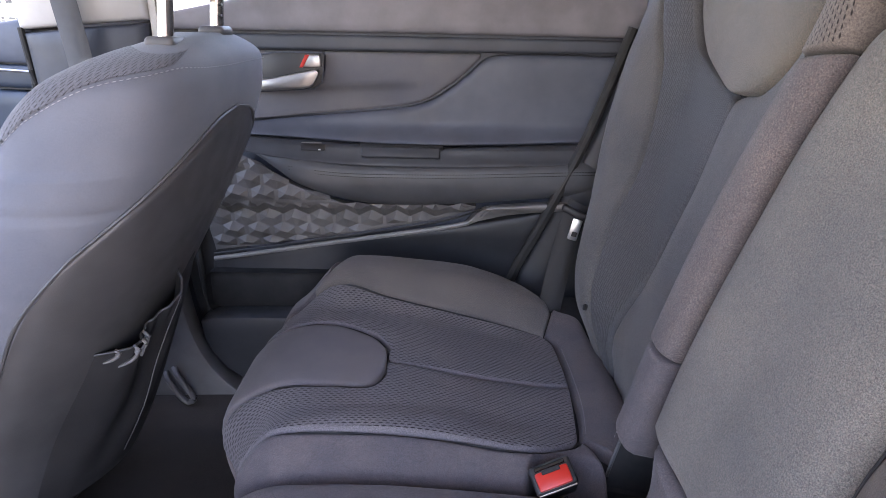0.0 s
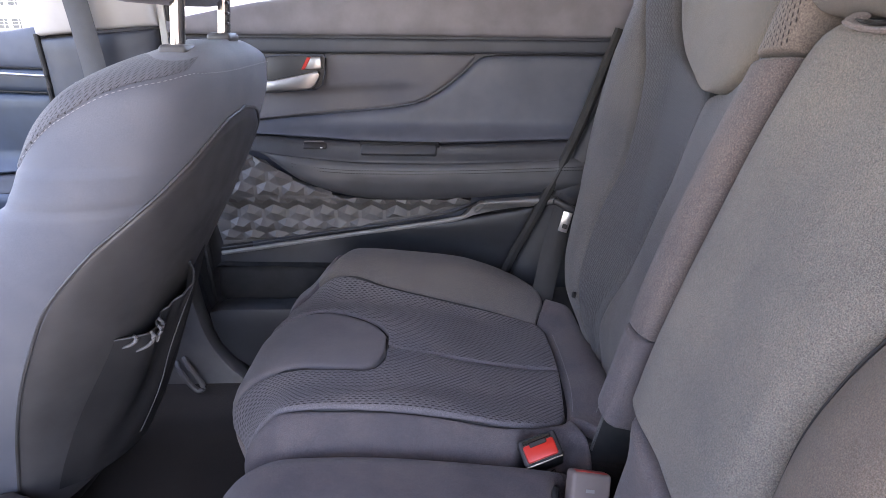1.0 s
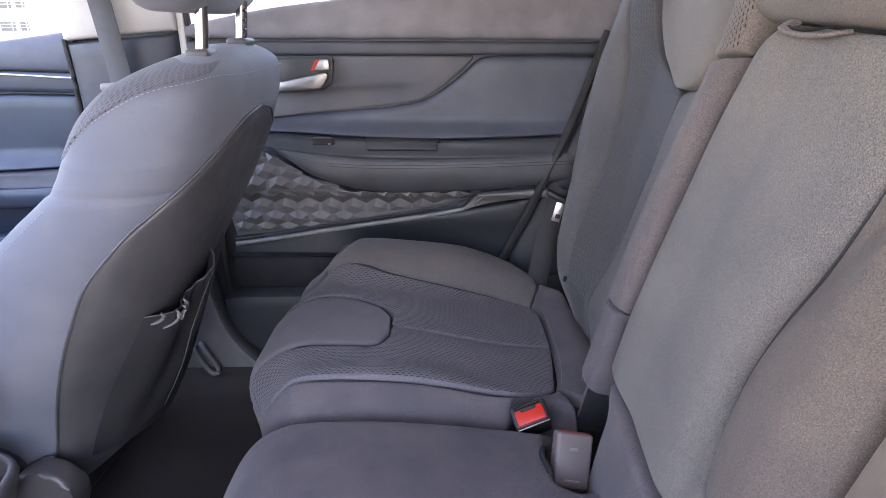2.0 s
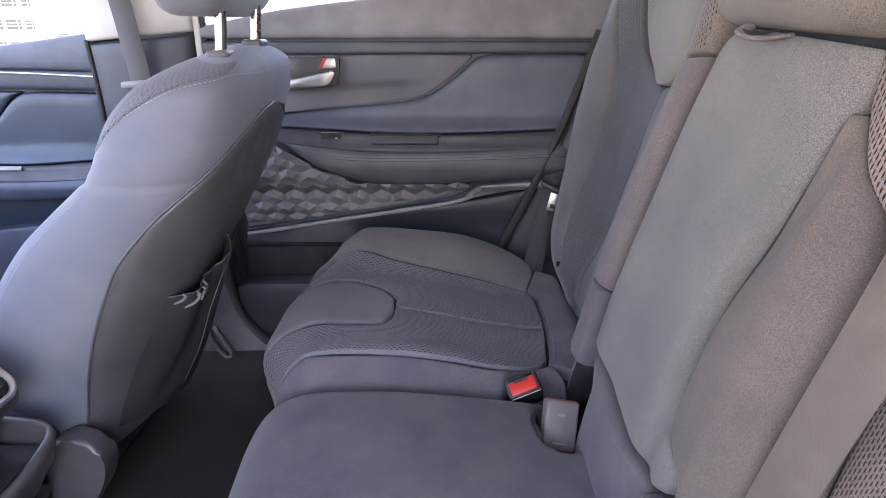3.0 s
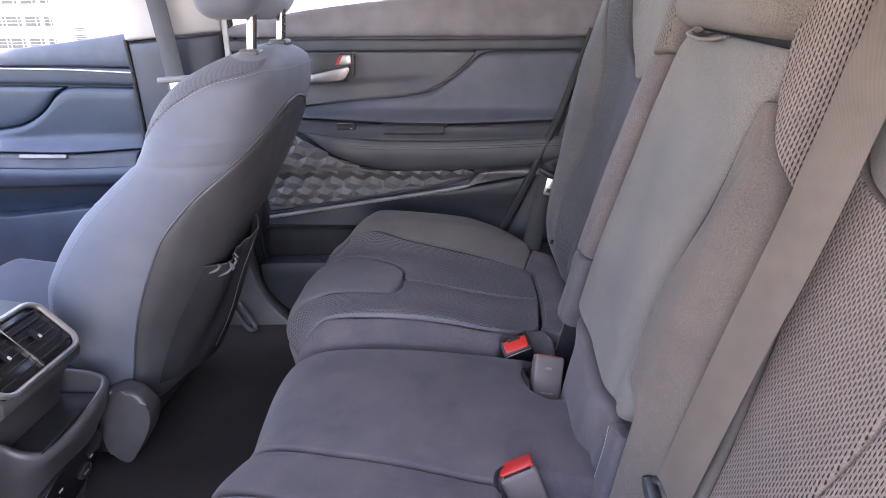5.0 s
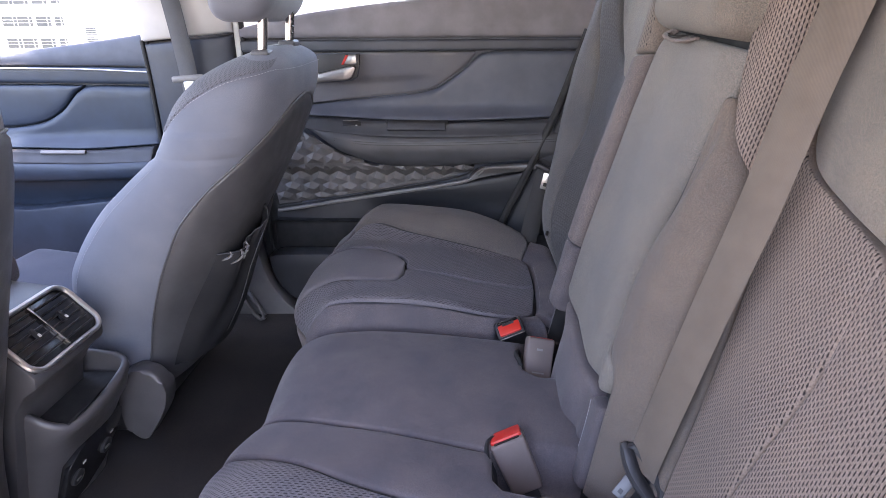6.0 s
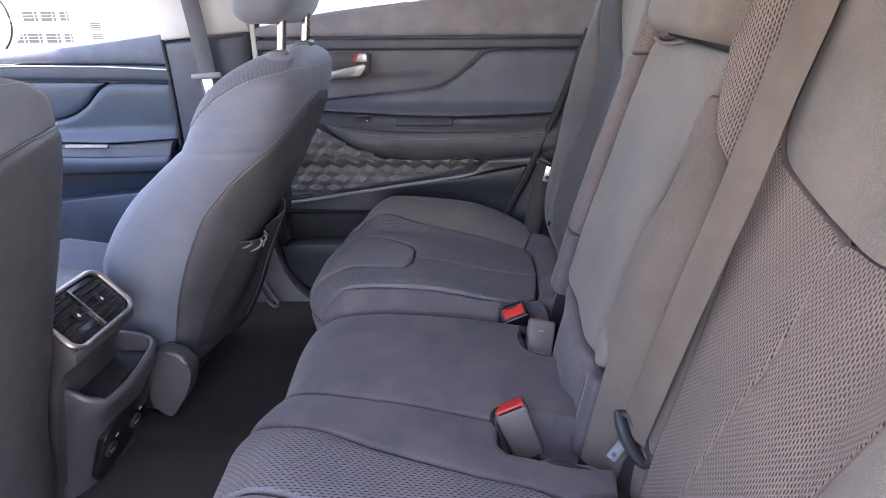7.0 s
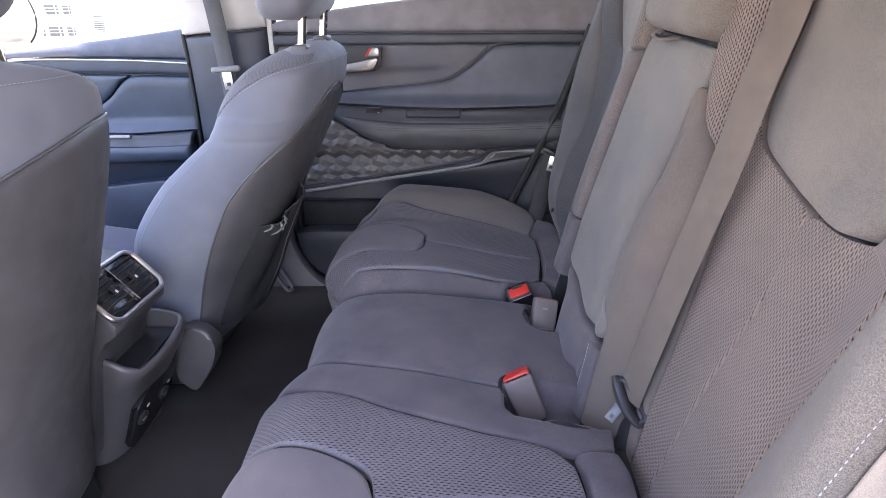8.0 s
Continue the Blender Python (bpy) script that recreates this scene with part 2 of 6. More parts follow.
def spline(points):
    """A smooth curve through a few control points: takes 0..1, by chord length."""
    p = [np.array(q, float) for q in points]
    d = [0.0]
    for a, b in zip(p, p[1:]):
        d.append(d[-1] + max(1e-6, np.linalg.norm(b - a)))
    total = d[-1]
    q = [2 * p[0] - p[1]] + p + [2 * p[-1] - p[-2]]

    def at(u):
        s = min(max(u, 0.0), 1.0) * total
        i = 0
        while i < len(p) - 2 and s > d[i + 1]:
            i += 1
        h = d[i + 1] - d[i]
        t = (s - d[i]) / h
        m0 = (q[i + 2] - q[i]) / max(1e-6, (d[i + 1] - d[i - 1]) if i else 2 * h) * h
        m1 = (q[i + 3] - q[i + 1]) / max(1e-6, (d[i + 2] - d[i]) if i + 2 < len(d) else 2 * h) * h
        t2, t3 = t * t, t * t * t
        return (2 * t3 - 3 * t2 + 1) * q[i + 1] + (t3 - 2 * t2 + t) * m0 + (-2 * t3 + 3 * t2) * q[i + 2] + (t3 - t2) * m1

    at.total = total
    return at


def table(knots):
    """A smooth function through (key, value...) rows."""
    keys = [k[0] for k in knots]
    vals = np.array([k[1:] for k in knots], float)
    slope = [(vals[min(i + 1, len(keys) - 1)] - vals[max(i - 1, 0)]) / (keys[min(i + 1, len(keys) - 1)] - keys[max(i - 1, 0)]) for i in range(len(keys))]

    def at(k):
        if k <= keys[0]:
            return vals[0] + slope[0] * (k - keys[0])
        if k >= keys[-1]:
            return vals[-1] + slope[-1] * (k - keys[-1])
        i = 0
        while k > keys[i + 1]:
            i += 1
        h = keys[i + 1] - keys[i]
        t = (k - keys[i]) / h
        t2, t3 = t * t, t * t * t
        return (2 * t3 - 3 * t2 + 1) * vals[i] + (t3 - 2 * t2 + t) * h * slope[i] + (-2 * t3 + 3 * t2) * vals[i + 1] + (t3 - t2) * h * slope[i + 1]

    return at


def smooth01(v):
    v = min(max(v, 0.0), 1.0)
    return v * v * (3 - 2 * v)


def bell(v, centre, width):
    return math.exp(-((v - centre) / width) ** 2)


def panel(name, parent, material, a, b, surface, cell=0.011, puff=0.004, edge=0.0055, sink=0.009, skirt=0.03, label="", stretch=None, to_edge=False, open_ends=()):
    """An upholstery panel between two boundary curves given in the surface's own two coordinates. Its rim rolls down into the seams and a skirt closes it."""
    ca, cb = spline(a), spline(b)
    long = max(ca.total, cb.total)
    wide = max(np.linalg.norm(ca(t) - cb(t)) for t in (0, 0.25, 0.5, 0.75, 1))
    nu, nv = max(4, int(long / cell)), max(4, int(wide / cell))
    us = [i / nu for i in range(nu + 1)]
    vs = [j / nv for j in range(nv + 1)]
    # extra rows near the rim, for a crisp roll
    def crowd(ts, length):
        extra = [k / max(length, 1e-4) for k in (0.0015, 0.004, 0.0075)]
        return sorted(set([round(t, 5) for t in ts] + [round(e, 5) for e in extra if e < 0.3] + [round(1 - e, 5) for e in extra if e < 0.3]))
    us, vs = crowd(us, long), crowd(vs, wide)
    verts, uvs, away, index = [], [], [], {}
    def put(p, h, d=0.0):
        verts.append(surface(p[0], p[1], h))
        uvs.append((p[0], p[1] + (stretch(p[1]) if stretch else 0.0)))
        away.append(d * 6.0 if to_edge else d)
        return len(verts) - 1
    for i, u in enumerate(us):
        pa, pb = ca(u), cb(u)
        w = np.linalg.norm(pa - pb)
        for j, v in enumerate(vs):
            p = pa * (1 - v) + pb * v
            d = min(v, 1 - v) * w
            du = []
            if 0 not in open_ends:
                du.append(u * long)
            if 1 not in open_ends:
                du.append((1 - u) * long)
            d = min([d] + du)
            k = min(d / edge, 1.0)
            roll = 1 - math.sqrt(max(0.0, 1 - (1 - k) ** 2))
            dome = puff * (1 - (2 * v - 1) ** 4)
            index[i, j] = put(p, dome - sink * roll, d)
    faces = []
    n, m = len(us), len(vs)
    for i in range(n - 1):
        for j in range(m - 1):
            faces.append((index[i, j], index[i + 1, j], index[i + 1, j + 1], index[i, j + 1]))
    ring = [(i, 0) for i in range(n)] + [(n - 1, j) for j in range(1, m)] + [(i, m - 1) for i in range(n - 2, -1, -1)] + [(0, j) for j in range(m - 2, 0, -1)]
    low = []
    for i, j in ring:
        p = ca(us[i]) * (1 - vs[j]) + cb(us[i]) * vs[j]
        low.append(put(p, -sink - skirt))
    for k in range(len(ring)):
        k2 = (k + 1) % len(ring)
        faces.append((index[ring[k]], low[k], low[k2], index[ring[k2]]))
    ob = link_mesh(name, verts, faces, material, parent, label, uvs)
    layer = ob.data.uv_layers.new(name="seam")
    layer.data.foreach_set("uv", [c for poly in ob.data.polygons for vi in poly.vertices for c in (away[vi], 0.0)])
    return ob


def tube(points, radius, sides=8, closed=False, flat=1.0, samples=None, up=None):
    """A bmesh of a round or flattened rod along a smooth curve."""
    pts = [np.array(p, float) for p in points]
    if samples:
        c = spline(pts)
        pts = [c(i / samples) for i in range(samples + 1)]
    bm = bmesh.new()
    rings = []
    n = len(pts)
    ref = np.array(up if up else (0, 0, 1), float)
    for i, p in enumerate(pts):
        if closed:
            t = pts[(i + 1) % n] - pts[i - 1]
        else:
            t = pts[min(i + 1, n - 1)] - pts[max(i - 1, 0)]
        t = t / (np.linalg.norm(t) + 1e-9)
        s = np.cross(t, ref)
        if np.linalg.norm(s) < 1e-3:
            s = np.cross(t, (1, 0, 0.1))
        s /= np.linalg.norm(s)
        w = np.cross(s, t)
        r = radius(i / max(1, n - 1)) if callable(radius) else radius
        rings.append([bm.verts.new(p + r * (math.cos(2 * math.pi * k / sides) * s + flat * math.sin(2 * math.pi * k / sides) * w)) for k in range(sides)])
    for i in range(n if closed else n - 1):
        a, b = rings[i], rings[(i + 1) % n]
        for k in range(sides):
            bm.faces.new((a[k], a[(k + 1) % sides], b[(k + 1) % sides], b[k]))
    if not closed:
        bm.faces.new(rings[0])
        bm.faces.new(rings[-1])
    return bm


def rounded_box(size, bevel=0.01, segments=3, m=None):
    bm = bmesh.new()
    bmesh.ops.create_cube(bm, size=1.0)
    for v in bm.verts:
        v.co = Vector((v.co.x * size[0], v.co.y * size[1], v.co.z * size[2]))
    if bevel:
        bmesh.ops.bevel(bm, geom=bm.edges[:], offset=bevel, segments=segments, profile=0.5, affect="EDGES")
    if m is not None:
        bmesh.ops.transform(bm, matrix=m, verts=bm.verts)
    return bm


def prism(outline, y0, y1, axis="y", bevel=0.0):
    """Extrudes a closed outline: (x, z) along y, (y, z) along x or (x, y) along z."""
    bm = bmesh.new()
    def co(p, d):
        return (p[0], d, p[1]) if axis == "y" else (d, p[0], p[1]) if axis == "x" else (p[0], p[1], d)
    lo = [bm.verts.new(co(p, y0)) for p in outline]
    hi = [bm.verts.new(co(p, y1)) for p in outline]
    bm.faces.new(lo)
    bm.faces.new(hi)
    n = len(outline)
    for i in range(n):
        bm.faces.new((lo[i], lo[(i + 1) % n], hi[(i + 1) % n], hi[i]))
    if bevel:
        bmesh.ops.recalc_face_normals(bm, faces=bm.faces)
        edges = [e for e in bm.edges if e.calc_length() > bevel * 2.2 and len(e.link_faces) == 2 and e.calc_face_angle(0) > 0.5]
        bmesh.ops.bevel(bm, geom=edges, offset=bevel, segments=2, profile=0.5, affect="EDGES")
    return bm


def stitches(name, parent, points, material, pitch=0.006, length=0.0042, radius=0.0005, label=""):
    """A row of short threads along a smooth curve, as one part."""
    c = spline(points)
    n = max(2, int(c.total / pitch))
    verts, faces = [], []
    for i in range(n):
        u0, u1 = i / n, (i + length / pitch) / n
        a, b = c(u0), c(u1)
        t = (b - a) / (np.linalg.norm(b - a) + 1e-9)
        s = np.cross(t, (0.3, 0.2, 0.9))
        s /= np.linalg.norm(s)
        w = np.cross(s, t)
        k0 = len(verts)
        for q, r in ((a, 0.35), ((a + b) / 2, 1.0), (b, 0.35)):
            for g in range(5):
                an = 2 * math.pi * g / 5
                verts.append(q + radius * r * (math.cos(an) * s + math.sin(an) * w))
        for ring in range(2):
            for g in range(5):
                o = k0 + ring * 5
                faces.append((o + g, o + (g + 1) % 5, o + 5 + (g + 1) % 5, o + 5 + g))
    return link_mesh(name, verts, faces, material, parent, label)


def ribbon(name, parent, material, points, width, side, thick=0.0014, samples=40, label=""):
    """Webbing: a thin band along a curve, with its width laid along the side direction."""
    c = spline(points)
    verts, faces, uvs = [], [], []
    for i in range(samples + 1):
        u = i / samples
        p = c(u)
        t = c(min(1, u + 0.01)) - c(max(0, u - 0.01))
        t /= np.linalg.norm(t)
        s = np.array(side(u) if callable(side) else side, float)
        s = s - t * (s @ t)
        s /= np.linalg.norm(s)
        nrm = np.cross(s, t)
        for k, (a, h) in enumerate(((-0.5, 0), (-0.48, 0.5), (-0.25, 0.42), (0.25, 0.42), (0.48, 0.5), (0.5, 0), (0.48, -0.5), (-0.48, -0.5))):
            verts.append(p + s * a * width + nrm * h * thick)
            uvs.append((a * width, u * c.total))
    for i in range(samples):
        for k in range(8):
            a, b = i * 8 + k, i * 8 + (k + 1) % 8
            faces.append((a, b, b + 8, a + 8))
    faces.append(tuple(range(8)))
    faces.append(tuple(range(samples * 8, samples * 8 + 8)))
    return link_mesh(name, verts, faces, material, parent, label, uvs, angle=50)


# ---------------------------------------------------------------- structure of the car's cabin
def slab(name, x0, x1, y0, y1, z0, z1, material, label, bevel=0.004):
    bm = rounded_box((x1 - x0, y1 - y0, z1 - z0), bevel, 2, pose((x0 + x1) / 2, (y0 + y1) / 2, (z0 + z1) / 2))
    return tagged(part(name, bm, material), label, "car body", kind="structure")


def build_cabin():
    # carpet with a soft tunnel along the middle and a rise to the sills
    verts, faces = [], []
    xs, ys = np.linspace(-1.9, 0.55, 50), np.linspace(-0.72, 0.72, 60)
    for x in xs:
        for y in ys:
            z = 0.02 * bell(y, 0, 0.16) + 0.05 * smooth01((abs(y) - 0.63) / 0.08)
            z += 0.012 * noise.noise(Vector((x * 4, y * 4, 0.3))) * 0.5
            if x > -0.16:
                z += 0.1 * smooth01((x + 0.16) / 0.1)
            verts.append((x, y, z - 0.004))
    for i in range(len(xs) - 1):
        for j in range(len(ys) - 1):
            a = i * len(ys) + j
            faces.append((a, a + len(ys), a + len(ys) + 1, a + 1))
    tagged(link_mesh("floor", verts, faces, M_CARPET), "black carpeted footwell floor of the car", "floor", kind="structure")
    slab("underbody", -1.95, 1.3, -0.78, 0.84, -0.14, -0.03, M_BLACK, "black underbody below the carpet")
    slab("ceiling", -0.95, 1.25, -0.66, 0.66, 1.2, 1.25, M_ROOF, "light grey headliner above the cabin")
    slab("wall_front", -1.95, -1.88, -0.75, 0.75, -0.03, 0.72, M_BLACK, "dark bulkhead under the windscreen")
    # unseen; closed up to the roof to keep light from the rear out
    slab("wall_rear", 0.9, 0.96, -0.7, 0.7, -0.03, 1.2, M_BLACK, "unseen dark wall that blocks light from the rear")
    # near-side door, pillar, quarter wall and sill: unseen, widened to block outside light
    slab("wall_left_front", -1.88, -0.72, -0.92, -0.77, -0.03, 0.72, M_DOOR, "dark front door inside on the near side")
    slab("pillar_left", -0.74, -0.62, -0.9, -0.7, -0.03, 1.21, M_PILLAR, "light grey pillar beside the open door")
    slab("wall_left_rear", 0.415, 0.92, -0.96, -0.72, -0.03, 1.21, M_DOOR_UP, "grey quarter trim beside the bench")
    # unseen, added so that light off the ground misses the rear of the cushion
    slab("wall_left_low_block", 0.19, 0.411, -0.96, -0.765, 0.034, 0.46, M_DOOR, "unseen wheel arch wall added to block ground bounce")
    slab("wall_right_rear", 0.46, 0.92, 0.735, 0.83, -0.03, 1.21, M_DOOR, "grey quarter trim beside the bench")
    slab("sill_left", -0.7, 0.6, -0.95, -0.73, -0.12, 0.03, M_SCUFF, "grey door sill of the open door")
    # both rails are out of view and widened to keep direct sun off the inside
    slab("trim_roof_right", -0.98, 1.2, 0.62, 0.80, 1.16, 1.22, M_ROOF, "unseen light grey roof rail widened against the sun")
    slab("trim_roof_left", -0.98, 1.2, -0.80, -0.62, 1.16, 1.22, M_ROOF, "unseen light grey roof rail widened against the sun")


build_cabin()


# ---------------------------------------------------------------- rear bench: shared shapes
cushion_line = table([
    (-0.42, -0.225, 0.09), (-0.36, -0.245, 0.145), (-0.30, -0.25, 0.20), (-0.26, -0.243, 0.245), (-0.22, -0.217, 0.281), (-0.17, -0.17, 0.304), (-0.10, -0.10, 0.318),
    (0.0, 0.0, 0.322), (0.15, 0.15, 0.312), (0.28, 0.28, 0.296), (0.38, 0.38, 0.278)])
back_line = table([
    (0.20, 0.285, 0.20), (0.24, 0.295, 0.24), (0.33, 0.313, 0.33), (0.42, 0.333, 0.42), (0.55, 0.362, 0.55), (0.70, 0.397, 0.70), (0.80, 0.418, 0.80), (0.90, 0.434, 0.90),
    (1.02, 0.449, 1.02)])


def frame_of(line, s, flip):
    p = line(s)
    t = line(s + 0.004) - line(s - 0.004)
    t /= np.linalg.norm(t)
    return p, np.array((-t[1], t[0])) * flip


def pocket(s, y, s0, s1, y0, y1, soft=0.014, r=0.03):
    """A well with rounded corners: 1 inside, 0 outside."""
    qs = abs(s - (s0 + s1) / 2) - (s1 - s0) / 2 + r
    qy = abs(y - (y0 + y1) / 2) - (y1 - y0) / 2 + r
    d = math.hypot(max(qs, 0), max(qy, 0)) + min(max(qs, qy), 0) - r
    return smooth01(-d / soft)


def cushion_lift(s, y):
    a = abs(y)
    front = smooth01((s + 0.205) / 0.11)
    h = 0.063 * smooth01((a - 0.5) / 0.12) * front * (1 - 0.45 * smooth01((s - 0.1) / 0.2))
    h -= 0.12 * max(0.0, (a - 0.665) / 0.07) ** 2
    if y > 0.136:
        h += 0.010 * bell(y, 0.19, 0.035) - 0.045 * max(0.0, (0.178 - y) / 0.04) ** 2
        h += 0.004 + 0.027 * smooth01((s + 0.32) / 0.1) * (1 - smooth01((s - 0.0) / 0.26)) * (1 - 0.55 * smooth01((y - 0.47) / 0.1))
        h += 0.018 * smooth01((s - 0.285) / 0.05) * smooth01((y - 0.2) / 0.06)
    else:
        h += 0.006 * bell(y, -0.02, 0.1) - 0.004 * bell(y, -0.2, 0.06)
        h -= 0.022 * (1 - 0.5 * smooth01((-0.06 - s) / 0.1)) * max(0.0, (y - 0.104) / 0.03) ** 2
        h -= 0.07 * pocket(s, y, 0.225, 0.4, -0.005, 0.12)
        h -= 0.075 * pocket(s, y, 0.168, 0.4, -0.28, -0.175, 0.012)
    if y > 0.136:
        h -= 0.065 * pocket(s, y, 0.185, 0.29, 0.12, 0.18)
    h += 0.017 * bell(s, -0.15, 0.09) * smooth01((a - 0.2) / 0.1)
    h += 0.0016 * noise.noise(Vector((s * 14, y * 14, 1.7)))
    return h


# how far the front of the wide cushion lies behind the common line
set_back = table([(-0.75, 0.008), (-0.45, 0.008), (-0.29, 0.005), (-0.235, -0.006), (-0.185, 0.0), (-0.135, 0.024), (-0.09, 0.036), (-0.03, 0.033), (0.014, 0.029), (0.08, 0.022), (0.14, 0.022)])


def on_cushion(s, y, h=0.0):
    p, n = frame_of(cushion_line, s, 1)
    k = cushion_lift(s, y) + h
    back = (0.064 * smooth01((0.30 - y) / 0.12) if y > 0.136 else float(set_back(y)[0])) * smooth01((-0.12 - s) / 0.12)
    return (p[0] + n[0] * k + back, y, p[1] + n[1] * k)


def split(z):
    """Where the narrow and the wide backrest meet; the joint leans towards the middle as it rises."""
    return float(split_line(z)[0])


split_line = table([(0.2, 0.113), (0.5, 0.111), (0.62, 0.103), (0.75, 0.081), (0.85, 0.05), (0.95, 0.031), (1.05, 0.02)])


outer_line = table([(0.2, 0.52), (0.32, 0.545), (0.45, 0.57), (0.55, 0.605), (0.65, 0.655), (0.8, 0.685), (1.05, 0.675)])


def back_lift(z, y):
    h = 0.0
    if y > split(z) - 0.001:
        w = y - split(z)
        h += 0.034 * math.sqrt(max(0.0, 1 - ((w - 0.029) / 0.044) ** 2)) if abs(w - 0.029) < 0.044 else 0.0
        low = 1 - smooth01((z - 0.48) / 0.25)
        h -= 0.028 * (1 - smooth01((z - 0.29) / 0.11)) * smooth01((w - 0.06) / 0.05)
        h -= (0.004 + 0.026 * low) * smooth01((w - 0.045) / 0.06) + (0.034 - 0.026 * low) * smooth01((w - 0.05) / 0.34)
        e = float(outer_line(z)[0])
        h += 0.062 * smooth01((y - e + 0.215) / 0.14) * (1 - 0.3 * smooth01((z - 0.75) / 0.2)) * (0.15 + 0.85 * smooth01((z - 0.27) / 0.2))
        h -= 0.05 * max(0.0, (y - e + 0.045) / 0.045) ** 2
    else:
        h += 0.006 * bell(y, -0.05, 0.12) + 0.017 * smooth01((y - split(z) + 0.11) / 0.09) * smooth01((z - 0.35) / 0.08)
        h -= 0.006 * max(0.0, (y - split(z) + 0.014) / 0.014) ** 2
        h -= 0.012 * bell(y, -0.205 + 0.08 * smooth01((0.8 - z) / 0.25), 0.02)
        h -= 0.068 * smooth01((-0.205 - y) / 0.062)
        h += 0.055 * smooth01((-y - 0.53) / 0.14)
        h -= 0.05 * max(0.0, (-y - 0.66) / 0.045) ** 2
    h += 0.002 * noise.noise(Vector((z * 9, y * 9, 4.2)))
    return h


def on_back(z, y, h=0.0):
    p, n = frame_of(back_line, z, 1)
    k = back_lift(z, y) + h
    return (p[0] + n[0] * k, y, p[1] + n[1] * k)


def shell(name, parent, surface, s0, s1, y0, y1, material, depth=-0.016, thick=0.09, label=""):
    """The closed body under the panels."""
    ss, ys = np.linspace(s0, s1, 34), np.linspace(y0, y1, 30)
    verts, faces = [], []
    for h in (depth, depth - thick):
        for s in ss:
            for y in ys:
                verts.append(surface(s, y, h) if h == depth else surface(s, y, h - 0))
    n, m = len(ss), len(ys)
    o = n * m
    for i in range(n - 1):
        for j in range(m - 1):
            a = i * m + j
            faces.append((a, a + m, a + m + 1, a + 1))
            faces.append((o + a, o + a + 1, o + a + m + 1, o + a + m))
    ring = [i * m for i in range(n)] + [(n - 1) * m + j for j in range(1, m)] + [i * m + m - 1 for i in range(n - 2, -1, -1)] + list(range(m - 2, 0, -1))
    for k in range(len(ring)):
        a, b = ring[k], ring[(k + 1) % len(ring)]
        faces.append((a, b, o + b, o + a))
    return link_mesh(name, verts, faces, material, parent, label, angle=50)


def crease_cord(parent, line, surface):
    """Dark cord in the groove between two panels, standing in for the crease's shade."""
    part("seam", tube([surface(a, b, -0.0045) for a, b in line], 0.0014, 6, samples=60), M_CREASE, parent, "dark cord for the shade in the seam")


